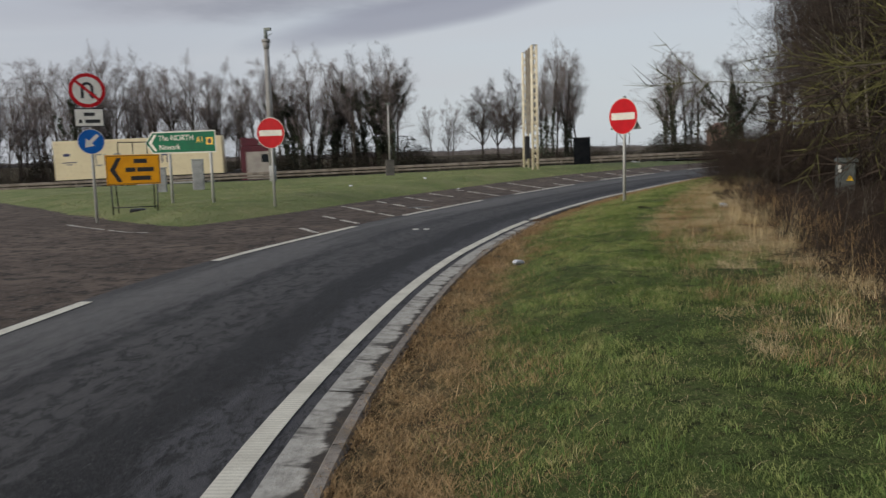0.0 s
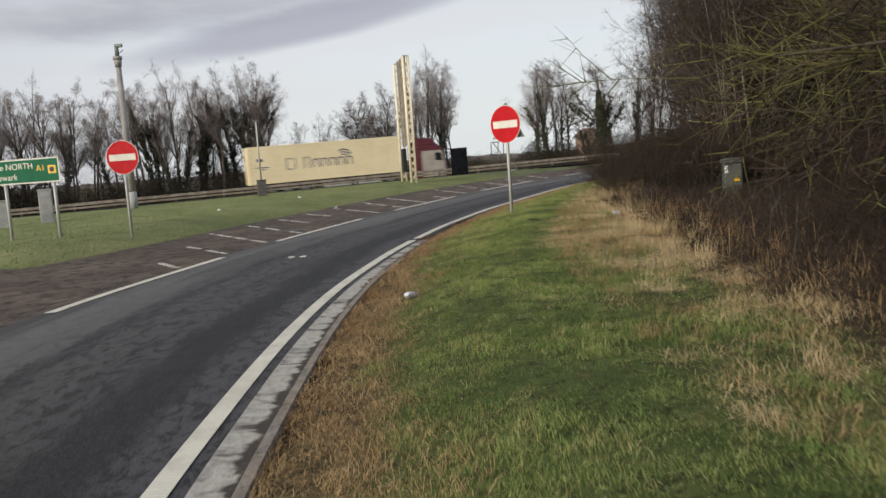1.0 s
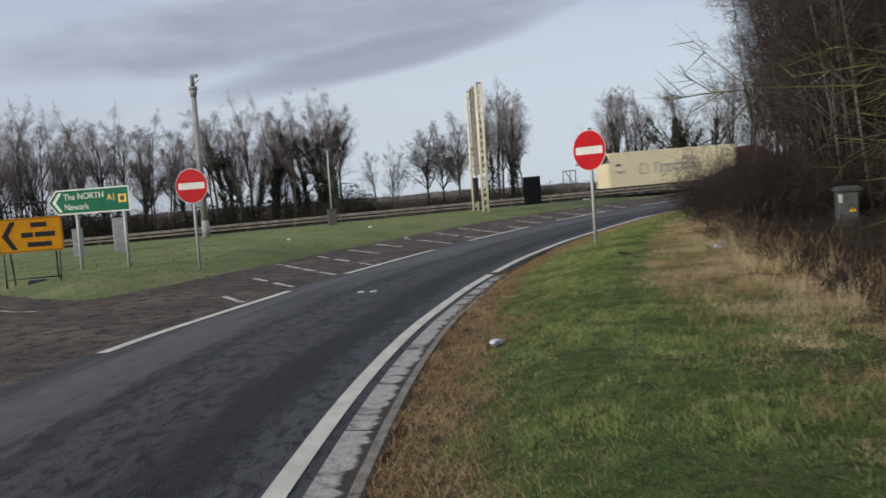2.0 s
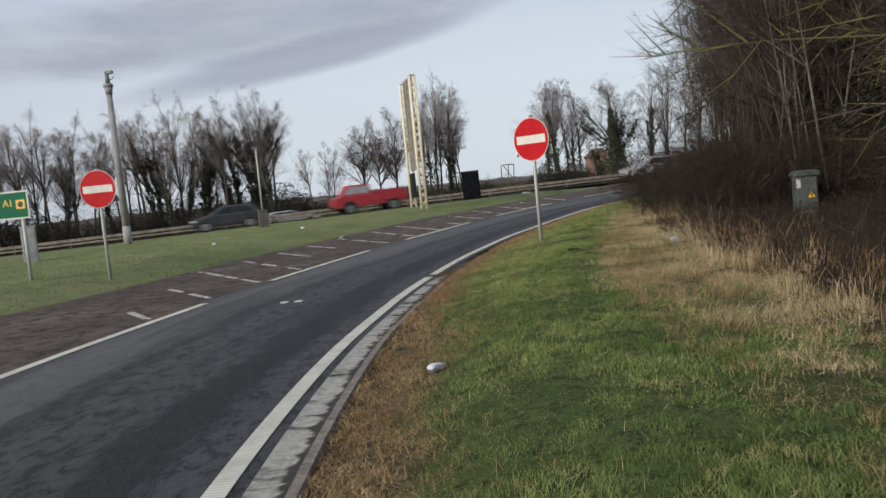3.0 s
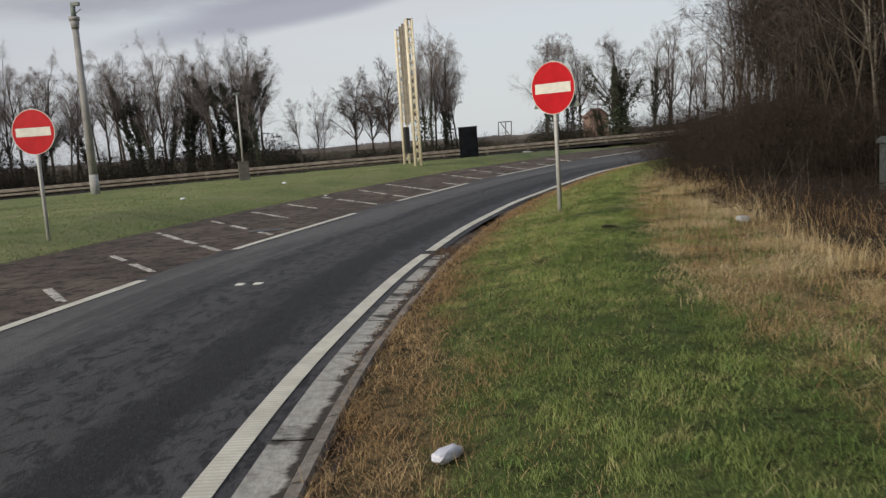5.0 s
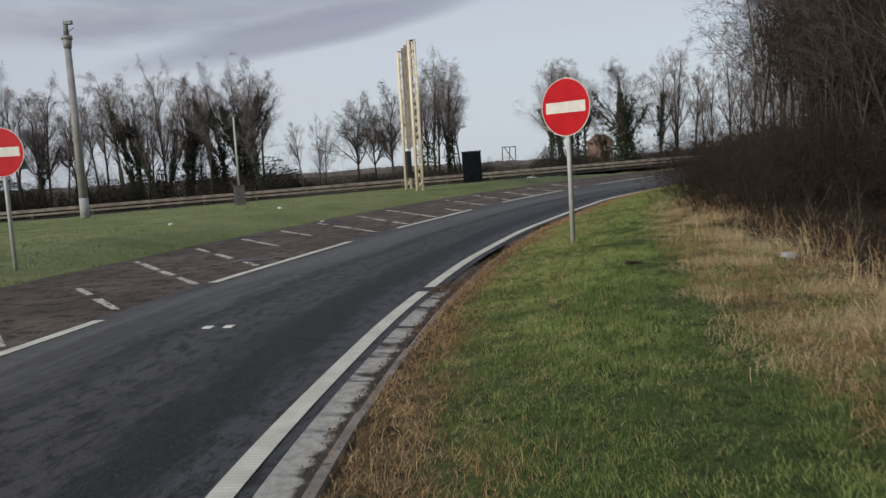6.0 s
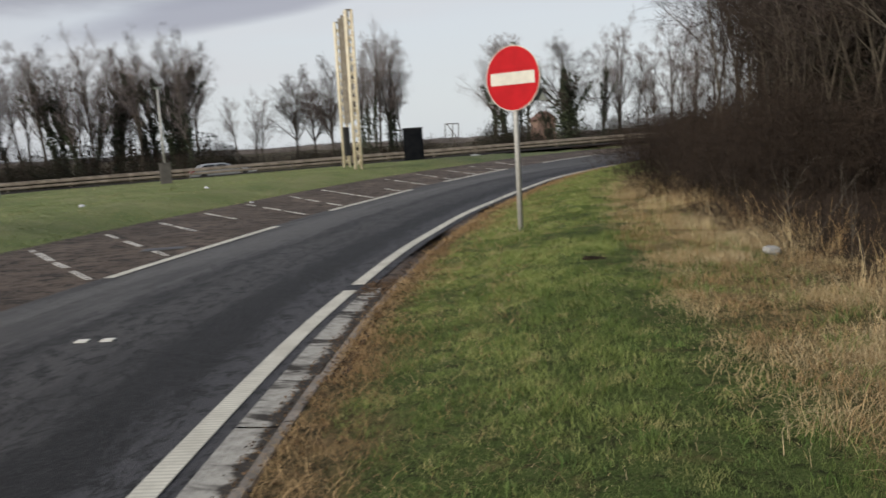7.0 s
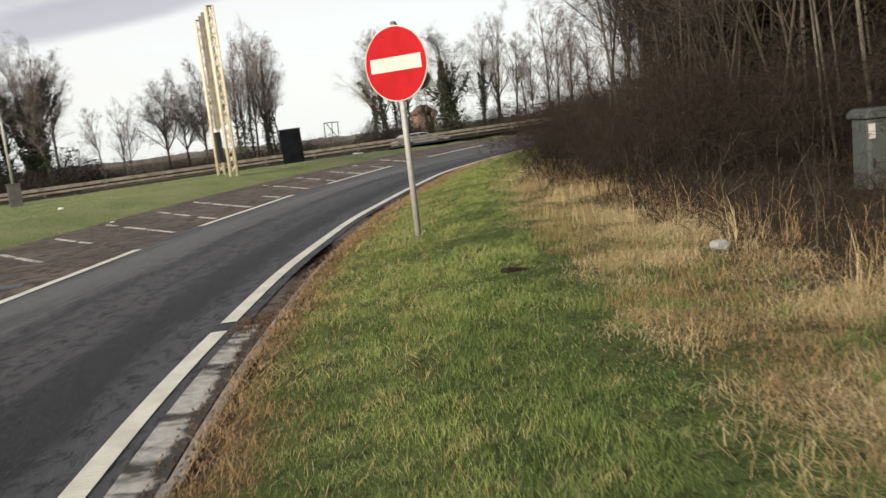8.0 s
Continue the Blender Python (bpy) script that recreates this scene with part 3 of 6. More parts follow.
def build_roads():
    # the wide worn apron of the junction
    xs, ys = np.concatenate([np.arange(-90, -16, 4.0), np.arange(-16, 12, 1.0), np.arange(12, 41, 4.0)]), np.concatenate([np.arange(-80, 0, 8.0), np.arange(0, 66, 1.0)])
    gx, gy = np.meshgrid(xs, ys)
    s, n = gx * ALONG[0] + gy * ALONG[1], gx * ACROSS[0] + gy * ACROSS[1]
    z = slip_z(gx, gy)
    z = np.where(n > EDGE - 3, np.minimum(z, main_z(s, n) - 0.2), z)
    past = gx - KERBLINE(gy)
    z = np.where(past > 0.9, z - 0.5, z)
    w = len(xs)
    i = (np.arange(len(ys) - 1)[:, None] * w + np.arange(w - 1)[None, :]).ravel()
    me = quick_mesh("road", np.stack([gx.ravel(), gy.ravel(), z.ravel()], 1), np.stack([i, i + 1, i + w + 1, i + w], 1))
    tagged(part("road", me, APRON), "worn brownish asphalt junction apron", "road", kind="structure")
    # the dark resurfaced lane of the slip road
    ys = np.arange(-20, 62, 0.5)
    verts, uvs, faces, cols = [], [], [], 9
    for j, y in enumerate(ys):
        a, b = float(DASHLINE(y)) - 0.12, float(KERBLINE(y)) + 0.29
        for c in range(cols):
            x = a + (b - a) * c / (cols - 1)
            verts.append((x, y, float(slip_z(x, y)) + 0.012))
            uvs.append((b - x, y))
    for j in range(len(ys) - 1):
        for c in range(cols - 1):
            i = j * cols + c
            faces.append((i, i + 1, i + cols + 1, i + cols))
    tagged(part("road_lane", mesh_of("road_lane", verts, faces, uvs), ASPHALT), "dark resurfaced asphalt slip road lane", "road", kind="structure")

    # both carriageways of the main road and the strip between them
    def carriage(name, n0, n1, lift, mat, label, category):
        ss = np.arange(-320, 330, 6.0)
        verts, faces, uvs = [], [], []
        for j, s in enumerate(ss):
            for n in np.linspace(n0, n1, 9):
                p = ALONG * s + ACROSS * n
                verts.append((p[0], p[1], float(main_z(s, n)) + lift))
                uvs.append((n - n0, s))
        for j in range(len(ss) - 1):
            for c in range(8):
                i = j * 9 + c
                faces.append((i, i + 9, i + 10, i + 1))
        tagged(part(name, mesh_of(name, verts, faces, uvs), mat), label, category, kind="structure")

    carriage("main_road_near", EDGE - 0.2, 58.4, 0.0, MAINROAD, "near carriageway of the main road", "road")
    carriage("main_road_far", 61.4, 69.4, 0.0, MAINROAD, "far carriageway of the main road", "road")
    # edge line beside the kerb, broken at the joint
    for y0, y1 in ((-12.0, 18.08), (18.42, 60.0)):
        tagged(strip("edge_line", [(0.015, 0.016), (0.015, 0.02), (0.163, 0.02), (0.163, 0.016)], y0, y1, slip_z, EDGEPAINT), "thick white painted edge line beside the kerb", "road marking", "edge lines", "structure")
    # the broken line on the far side of the lane
    for y0, y1 in ((-7.2, -1.2), (1.9, 7.85), (11.3, 16.95), (19.85, 25.75), (28.9, 34.7), (37.5, 43.0), (46.3, 51.3), (54.0, 58.5)):
        tagged(strip("lane_dash", [(-0.075, 0.016), (-0.075, 0.02), (0.075, 0.02), (0.075, 0.016)], y0, y1, slip_z, PAINT, base=DASHLINE), "long white dash of a broken lane line", "road marking", "lane dashes", "structure")


def build_hatching():
    """Worn slanting bars between the lane dashes and the turf."""
    rng = random.Random(4)
    for k in range(17):
        y0 = 11.5 + 2.1 * k
        slope = float(DASHLINE(y0 + 1) - DASHLINE(y0 - 1)) / 2
        way = Matrix.Rotation(-math.atan(slope), 3, "Z") @ Vector((-0.68, 0.73, 0))
        side = Vector((way.y, -way.x, 0))
        start = Vector((float(DASHLINE(y0)) - 0.3, y0, 0))
        reach = 0.0
        limit = min(4.9, (start.x - float(TURFLINE(y0 + 2.8))) / 0.6 - 0.2)
        while reach < limit - 0.4:
            length = min(rng.uniform(0.7, 1.7), limit - reach)
            p0, p1 = start + way * reach, start + way * (reach + length)
            verts = []
            for q in (p0, p1):
                for o in (-0.055, 0.055):
                    p = q + side * (o + rng.uniform(-0.015, 0.015))
                    verts.append((p.x, p.y, float(slip_z(p.x, p.y)) + 0.008))
            verts += [(x, y, z - 0.006) for x, y, z in verts]
            if rng.random() < (0.12 if k < 3 else 0.9):
                tagged(part("hatch_bar", mesh_of("hatch_bar", verts, [(0, 1, 3, 2), (0, 4, 5, 1), (2, 3, 7, 6), (0, 2, 6, 4), (1, 5, 7, 3)]), WORN), "short worn white hatching bar on brown asphalt", "road marking", "hatching bars", "structure")
            reach += length + rng.uniform(0.15, 0.9)
    # pale line round the nose of the grass
    for x0, x1 in ((-14.5, -12.3), (-12.1, -10.6)):
        verts = []
        for x in np.linspace(x0, x1, 6):
            y = float(np.interp(x, NOSE_X, NOSE_Y)) - 1.0
            verts += [(x, y - 0.05, float(slip_z(x, y)) + 0.007), (x, y + 0.05, float(slip_z(x, y)) + 0.007)]
        tagged(part("nose_line", mesh_of("nose_line", verts, [(2 * i, 2 * i + 2, 2 * i + 3, 2 * i + 1) for i in range(5)]), WORN), "worn white line round the grass nose", "road marking", "nose lines", "structure")


def build_kerb():
    kerb = thing("kerb", Matrix(), "low dark concrete kerb with a silted pale channel beside the grass verge", "kerb", kind="structure")
    y = -9.98
    while y < 18.0:
        y1 = min(y + 2.98, 18.2)
        strip("channel_block", [(0.262, 0.0), (0.266, 0.026), (0.33, 0.022), (0.46, 0.018), (0.53, 0.024), (0.535, 0.0)], y + 0.012, y1 - 0.012, slip_z, CHANNEL, 0.3, parent=kerb)
        y = y1
    y = -10.0
    while y < 60:
        y1 = y + 0.915
        drop = 0.0 if y < 12.5 else (-0.02 if y < 14.5 else -0.045)
        strip("kerb_stone", [(0.54, 0.0), (0.546, 0.07 + drop), (0.562, 0.092 + drop), (0.628, 0.098 + drop), (0.645, 0.05)], y + 0.006, y1 - 0.006, slip_z, KERB, 0.46, parent=kerb)
        y = y1


def build_studs():
    for x, y in ((-4.53, 16.24), (-4.3, 16.24), (-4.4, 33.4), (0.9, -0.5)):
        m = pose(x, y, float(slip_z(x, y)) + 0.012)
        stud = thing("road_stud", m, "small white reflective road stud set in the lane", "road stud", "road studs")
        part("casing", box(-0.055, 0.055, -0.05, 0.05, 0.0, 0.014, 0.004), WHITE, stud)
        part("reflector", box(-0.04, 0.04, -0.056, -0.0505, 0.003, 0.011), LAMPGLASS, stud)
    cover = thing("manhole_cover", pose(-6.35, 22.9, float(slip_z(-6.35, 22.9)) + 0.004, 0, 0, 12), "dark iron cover sunk in the worn asphalt", "manhole cover")
    part("cover_frame", box(-0.36, 0.36, -0.2, 0.2, 0.0, 0.008, 0.003), DARKBOX, cover)
    part("lid", box(-0.31, 0.31, -0.16, 0.16, 0.0085, 0.012, 0.002), BLACK, cover)


def build_barrier():
    rail = thing("crash_barrier", Matrix(), "weathered double-rail steel crash barrier between the carriageways", "barrier", kind="structure")

    def at(s, dn, up):
        p = ALONG * s + ACROSS * (RAIL + dn)
        return Vector((p[0], p[1], float(main_z(s, RAIL)) + 0.06 + up))

    upper = [(0.0, 0.43), (-0.06, 0.45), (-0.065, 0.52), (-0.03, 0.56), (-0.05, 0.6), (0.0, 0.62), (0.02, 0.62), (0.02, 0.43)]
    lower = [(0.0, 0.22), (-0.05, 0.24), (-0.055, 0.33), (0.0, 0.35), (0.02, 0.35), (0.02, 0.22)]
    for sgn in (1, -1):
        for prof in (upper, lower):
            for s0 in np.arange(-200, 200, 9.6):
                verts, k = [], len(prof)
                for s in (s0, s0 + 3.2, s0 + 6.4, s0 + 9.58):
                    for dn, up in prof:
                        verts.append(at(s, sgn * (dn - 0.22), up))
                faces = [(j * k + i, j * k + (i + 1) % k, (j + 1) * k + (i + 1) % k, (j + 1) * k + i) for j in range(3) for i in range(k)]
                part("rail_beam", mesh_of("rail_beam", verts, faces), RAILSTEEL, rail)
    bm = box(-0.05, 0.05, -0.16, 0.16, -0.2, 0.56, 0.01)
    me = bpy.data.meshes.new("rail_post")
    bm.to_mesh(me)
    bm.free()
    for s in np.arange(-120, 120, 3.2):
        ob = part("rail_post", me, RAILSTEEL, rail)
        ob.matrix_basis = Matrix.Translation(at(s, 0, 0)) @ pose(0, 0, 0, 0, 0, 25)


build_ground()
build_roads()
build_hatching()
build_barrier()


# ---- signs ----
def post_sign(name, x, y, face, label, category, group=""):
    """An empty at the foot of a sign's post, with its face along -y in its own space, turned to `face` degrees."""
    z = float(ground_z(x, y))
    return thing(name, pose(x, y, z - 0.03, 0, 0, face), label, category, group)


def no_entry(x, y, face, centre, label, back=False):
    sign = post_sign("no_entry_sign", x, y, face, label, "road sign", "no entry signs")
    h = centre - float(ground_z(x, y)) + 0.03
    part("post", rod((0, 0.045, -0.3), (0, 0.045, h + 0.47), 0.038), GALV, sign, "grey galvanised tube post")
    part("post_cap", rod((0, 0.045, h + 0.4705), (0, 0.045, h + 0.5), 0.042, 0.03), BACKPLATE, sign)
    plate = part("plate", slab(disc_points(0.45, 56, 0, h), -0.004, 0.0), WHITE, sign, "round white-rimmed sign plate")
    part("red_face", slab(disc_points(0.437, 56, 0, h), -0.007, -0.0045), RED, plate)
    part("white_bar", box(-0.365, 0.365, -0.0095, -0.0073, h - 0.085, h + 0.085), WHITE, plate)
    for dz in (-0.22, 0.22):
        part("bracket", box(-0.2, 0.2, 0.001, 0.012, h + dz - 0.02, h + dz + 0.02), GALV, sign)
    if back:
        part("back_sign", slab([(0.56 * math.cos(a), h - 0.05 + 0.56 * math.sin(a)) for a in (math.pi * (0.5 + i * 2 / 3) for i in range(3))], 0.09, 0.094), BACKPLATE, sign, "grey back of a triangular sign on the same post")
    return sign


def bars(parent, rows, material, y):
    """Unreadable lettering, as plain bars."""
    for x0, x1, z0, z1 in rows:
        part("text_bar", box(x0, x1, y - 0.001, y, z0, z1), material, parent)


def build_signs():
    no_entry(-0.42, 20.922, -37, 2.376, "red no entry disc on a grey post in the grass verge", True)
    no_entry(-10.58, 21.995, 0, 2.306, "red no entry disc on a pale post on the grass island", True)
    # green direction sign
    g = post_sign("direction_sign", -13.95, 22.55, -4, "green flag-shaped direction sign with white lettering and border", "road sign")
    h = 2.14 - float(ground_z(-13.95, 22.55)) + 0.03
    for x in (-0.45, 1.05):
        part("post", rod((x, 0.06, -0.3), (x, 0.06, h + 0.25), 0.045), GALV, g)

    def flag(inset):
        i = inset
        return [(-1.3 + i * 1.3, h), (-1.02 + i * 0.6, h + 0.34 - i), (1.3 - i, h + 0.34 - i), (1.3 - i, h - 0.34 + i), (-1.02 + i * 0.6, h - 0.34 + i)]
    plate = part("plate", slab(flag(0.0), -0.004, 0.004), WHITE, g, "white-edged flag plate")
    part("green_face", slab(flag(0.035), -0.007, -0.0045), GREEN, plate)
    part("chevron", slab([(-1.16, h), (-0.94, h + 0.26), (-0.84, h + 0.26), (-1.04, h), (-0.84, h - 0.26), (-0.94, h - 0.26)], -0.0095, -0.0073), WHITE, plate)
    words("The NORTH", 0.24, -0.78, h + 0.06, -0.009, WHITE, plate)
    words("Newark", 0.24, -0.78, h - 0.22, -0.009, WHITE, plate)
    words("A1", 0.24, 0.6, h - 0.02, -0.009, GOLD, plate, "gold route number")
    part("symbol_square", box(0.96, 1.2, -0.0095, -0.0073, h - 0.1, h + 0.12), GOLD, plate)
    part("symbol_dot", slab(disc_points(0.075, 20, 1.08, h + 0.01), -0.012, -0.0097), BLACK, plate)
    # yellow diversion sign on its frame
    zy = float(ground_z(-13.95, 20.1))
    d = thing("diversion_sign", pose(-13.95, 20.1, zy - 0.03, 0, 0, 33), "yellow diversion sign with a black chevron on a black folding frame", "road sign")
    h = 1.39 - zy
    plate = part("plate", box(-0.72, 0.72, -0.01, 0.0, h - 0.42, h + 0.42, 0.003), YELLOW, d, "yellow sign plate")
    for z0, z1, x0, x1 in ((h + 0.385, h + 0.4, -0.7, 0.7), (h - 0.4, h - 0.385, -0.7, 0.7), (h - 0.384, h + 0.384, -0.7, -0.688), (h - 0.384, h + 0.384, 0.688, 0.7)):
        part("border", box(x0, x1, -0.0125, -0.0103, z0, z1), BLACK, plate)
    part("chevron", slab([(-0.62, h), (-0.42, h + 0.34), (-0.3, h + 0.34), (-0.48, h), (-0.3, h - 0.34), (-0.42, h - 0.34)], -0.0125, -0.0103), BLACK, plate)
    bars(plate, [(0.02, 0.38, h + 0.18, h + 0.3), (-0.2, 0.06, h - 0.06, h + 0.06), (0.1, 0.55, h - 0.06, h + 0.06), (-0.08, 0.46, h - 0.3, h - 0.18)], BLACK, -0.0104)
    for x in (-0.62, 0.62):
        part("front_leg", rod((x, 0.02, h - 0.42), (x * 0.95, -0.25, 0.02), 0.018), BLACK, d)
        part("rear_leg", rod((x * 0.85, 0.03, h + 0.3), (x * 0.8, 0.7, 0.02), 0.018), BLACK, d)
    part("cross_bar", rod((-0.58, -0.2, 0.22), (0.58, -0.2, 0.22), 0.014), BLACK, d)
    part("sandbag", box(-0.2, 0.25, 0.3, 0.6, 0.0, 0.14, 0.05, 2), BLACK, d, "black sandbag ballast")
    part("top_frame", frame_of(-0.38, 0.42, h + 0.43, h + 0.78), BLACK, d, "empty black upper frame")
    # three signs on one post
    u = post_sign("turn_sign_post", -13.95, 18.4, 37, "no U-turn sign, plate and blue arrow disc on one grey post", "road sign")
    zu = float(ground_z(-13.95, 18.4)) - 0.03
    part("post", rod((0, 0.05, -0.3), (0, 0.05, 3.9 - zu), 0.038), GALV, u)
    c = 3.46 - zu
    plate = part("no_turn_plate", slab(disc_points(0.44, 48, 0, c), -0.004, 0.0), RED, u, "red-ringed white no U-turn disc")
    part("white_face", slab(disc_points(0.35, 48, 0, c), -0.007, -0.0045), WHITE, plate)
    bm = bmesh.new()
    for a, b in (((-0.12, -0.2), (-0.12, 0.06)), ((0.12, -0.12), (0.12, 0.06))):
        box(a[0] - 0.035, a[0] + 0.035, -0.0095, -0.0073, c + a[1], c + b[1], into=bm)
    ring = [(r * math.cos(t), c + 0.06 + r * math.sin(t)) for r, ts in ((0.155, np.linspace(0, math.pi, 12)), (0.085, np.linspace(math.pi, 0, 12))) for t in ts]
    slab(ring, -0.0095, -0.0073, into=bm)
    slab([(0.02, c - 0.1), (0.22, c - 0.1), (0.12, c - 0.23)], -0.0095, -0.0073, into=bm)
    part("turn_arrow", bm, BLACK, plate)
    bm = box(-0.38, 0.38, -0.012, -0.0097, -0.035, 0.035)
    bmesh.ops.transform(bm, matrix=pose(0, 0, c, 0, 42, 0), verts=bm.verts[:])
    part("red_slash", bm, RED, plate)
    c = 2.76 - zu
    plate = part("text_plate", box(-0.36, 0.36, -0.004, 0.0, c - 0.24, c + 0.24), BLACK, u, "white text plate with a black border")
    part("text_face", box(-0.335, 0.335, -0.007, -0.0045, c - 0.215, c + 0.215), WHITE, plate)
    bars(plate, [(-0.12, 0.14, c + 0.04, c + 0.13), (-0.25, -0.17, c - 0.14, c - 0.05), (-0.1, 0.26, c - 0.14, c - 0.05)], BLACK, -0.0074)
    c = 2.14 - zu
    plate = part("arrow_disc", slab(disc_points(0.33, 48, 0, c), -0.004, 0.0), WHITE, u, "blue keep-left disc with a white arrow")
    part("blue_face", slab(disc_points(0.315, 48, 0, c), -0.007, -0.0045), BLUE, plate)
    bm = box(-0.045, 0.045, -0.0095, -0.0073, -0.02, 0.24)
    slab([(-0.14, -0.02), (0.14, -0.02), (0, -0.22)], -0.0095, -0.0073, into=bm)
    bmesh.ops.transform(bm, matrix=pose(0, 0, c, 0, 45, 0), verts=bm.verts[:])
    part("white_arrow", bm, WHITE, plate)


def frame_of(x0, x1, z0, z1, t=0.025):
    bm = box(x0, x1, -0.012, 0.012, z1 - t, z1)
    for x in (x0, (x0 + x1) / 2 - t / 2, x1 - t):
        box(x, x + t, -0.012, 0.012, z0, z1 - t - 0.0005, into=bm)
    return bm


def build_tower():
    """Two lattice masts with a slatted panel between them."""
    a, b = Vector((-5.868, 44.21, 0)), Vector((-6.895, 47.709, 0))
    mid = (a + b) / 2
    yaw = math.degrees(math.atan2(b.y - a.y, b.x - a.x))
    z = float(ground_z(mid.x, mid.y)) - 0.04
    t = thing("sign_gantry", pose(mid.x, mid.y, z, 0, 0, yaw), "tall cream lattice masts with a weathered slatted panel between", "sign tower")
    half = (b - a).length / 2
    for x, top in ((-half, 7.15 - z), (half, 7.18 - z)):
        mast = part("mast", rod((x - 0.13, -0.13, 0), (x - 0.13, -0.13, top), 0.05, None, 8), CREAM, t, "cream lattice mast")
        for dx, dy in ((0.13, -0.13), (-0.13, 0.13), (0.13, 0.13)):
            part("chord", rod((x + dx, dy, 0), (x + dx, dy, top), 0.05, None, 8), CREAM, mast)
        n = 17
        for k in range(n):
            z0, z1 = 0.15 + (top - 0.3) * k / n, 0.15 + (top - 0.3) * (k + 1) / n
            f = 1 if k % 2 else -1
            bm = rod((x - 0.13 * f, -0.13, z0), (x + 0.13 * f, -0.13, z1), 0.026, None, 6)
            rod((x - 0.13, -0.13 * f, z0), (x - 0.13, 0.13 * f, z1), 0.026, None, 6, into=bm)
            rod((x + 0.13, 0.13 * f, z0), (x + 0.13, -0.13 * f, z1), 0.026, None, 6, into=bm)
            rod((x + 0.13 * f, 0.13, z0), (x - 0.13 * f, 0.13, z1), 0.026, None, 6, into=bm)
            part("lacing", bm, CREAM, mast)
        part("top_plate", box(x - 0.16, x + 0.16, -0.16, 0.16, top, top + 0.02), SLAT, mast)
    for k in range(15):
        z0 = 2.1 + k * 0.31
        part("slat", box(-half + 0.21, half - 0.21, -0.03, 0.0, z0, z0 + 0.285, 0.006), SLAT, t)
    for x in (-0.9, 0.0, 0.9):
        part("panel_stud", box(x - 0.04, x + 0.04, 0.003, 0.08, 2.0, 6.75), SLAT, t)
    part("control_box", box(half - 0.75, half - 0.25, -0.12, 0.12, 0.6, 1.9, 0.02), BLACK, t, "dark box low on the mast")


def build_street_things():
    # black panel
    z = float(ground_z(-4.02, 52.6)) - 0.03
    b = thing("black_panel", pose(-4.02, 52.6, z, 0, -1.0, 3), "matt black upright panel box standing on the grass", "panel")
    h = 0.37 + 1.9 - z
    part("body", box(-0.52, 0.52, -0.12, 0.12, 0.06, h, 0.012), PITCH, b)
    part("rim", box(-0.55, 0.55, -0.125, -0.1205, h - 0.05, h + 0.01), BLACK, b)
    for x in (-0.4, 0.4):
        part("foot", box(x - 0.06, x + 0.06, -0.2, 0.2, 0.0, 0.059), BLACK, b)
    # tall camera pole
    z = float(ground_z(-19.535, 40.2)) - 0.05
    p = thing("camera_pole", pose(-19.535, 40.2, z), "tall tapered grey pole with a collar and a camera on top", "pole")
    top = 8.38 - z
    part("base_sleeve", rod((0, 0, 0), (0, 0, 0.9), 0.195, 0.185, 20), CONCRETE, p)
    part("shaft", rod((0, 0, 0.9005), (0, 0, top - 1.1), 0.18, 0.13, 20), POLE, p)
    part("collar", rod((0, 0, top - 1.0995), (0, 0, top - 0.75), 0.15, 0.19, 20), POLE, p)
    part("collar_ring", rod((0, 0, top - 0.7495), (0, 0, top - 0.6), 0.22, 0.22, 20), POLE, p)
    part("head_tube", rod((0, 0, top - 0.5995), (0, 0, top - 0.1), 0.11, 0.09, 14), BACKPLATE, p)
    part("camera_housing", box(-0.08, 0.3, -0.08, 0.08, top - 0.16, top, 0.03, 2), BACKPLATE, p)
    part("bracket_hook", rod((0.1, 0, top - 0.45), (0.34, 0, top - 0.3), 0.02), BACKPLATE, p)
    # dark box with a thin mast
    z = float(ground_z(-13.79, 42.94)) - 0.03
    c = thing("roadside_box", pose(-13.79, 42.94, z, 0, 0, 25), "dark grey roadside box with a thin mast above it", "roadside cabinet")
    part("body", box(-0.23, 0.23, -0.15, 0.15, 0, 0.86, 0.015), DARKBOX, c)
    part("cap", box(-0.25, 0.25, -0.17, 0.17, 0.8605, 0.9, 0.01), DARKBOX, c)
    part("mast", rod((0, 0, 0.9005), (0, 0, 3.9), 0.05, 0.035), GALV, c)
    part("lantern", box(-0.14, 0.14, -0.06, 0.06, 3.9005, 4.0, 0.02), BACKPLATE, c)
    # pale concrete cabinets
    for x, y, w, hh in ((-20.2, 30.9, 0.36, 1.05), (-19.4, 32.5, 0.5, 1.35)):
        z = float(ground_z(x, y)) - 0.03
        s = thing("utility_pillar", pose(x, y, z, 0, 0, 28), "pale grey concrete utility pillar in the grass", "utility pillar", "utility pillars")
        part("body", box(-w / 2, w / 2, -0.16, 0.16, 0, hh, 0.02), CONCRETE, s)
        part("cap", box(-w / 2 - 0.02, w / 2 + 0.02, -0.18, 0.18, hh + 0.0005, hh + 0.05, 0.015), CONCRETE, s)
        part("door", box(-w / 2 + 0.05, w / 2 - 0.05, -0.166, -0.1605, 0.15, hh - 0.1), CONCRETE, s)
    # feeder pillar in the thicket
    z = float(ground_z(4.25, 18.75)) - 0.03
    f = thing("feeder_pillar", pose(4.25, 18.75, z, 0, 0, -4), "grey-green steel electricity cabinet with a warning triangle at the thicket's edge", "electricity cabinet")
    h = 1.26 - z
    part("body", box(-0.18, 0.18, -0.15, 0.15, 0, h - 0.1, 0.02, 2), CABGREY, f)
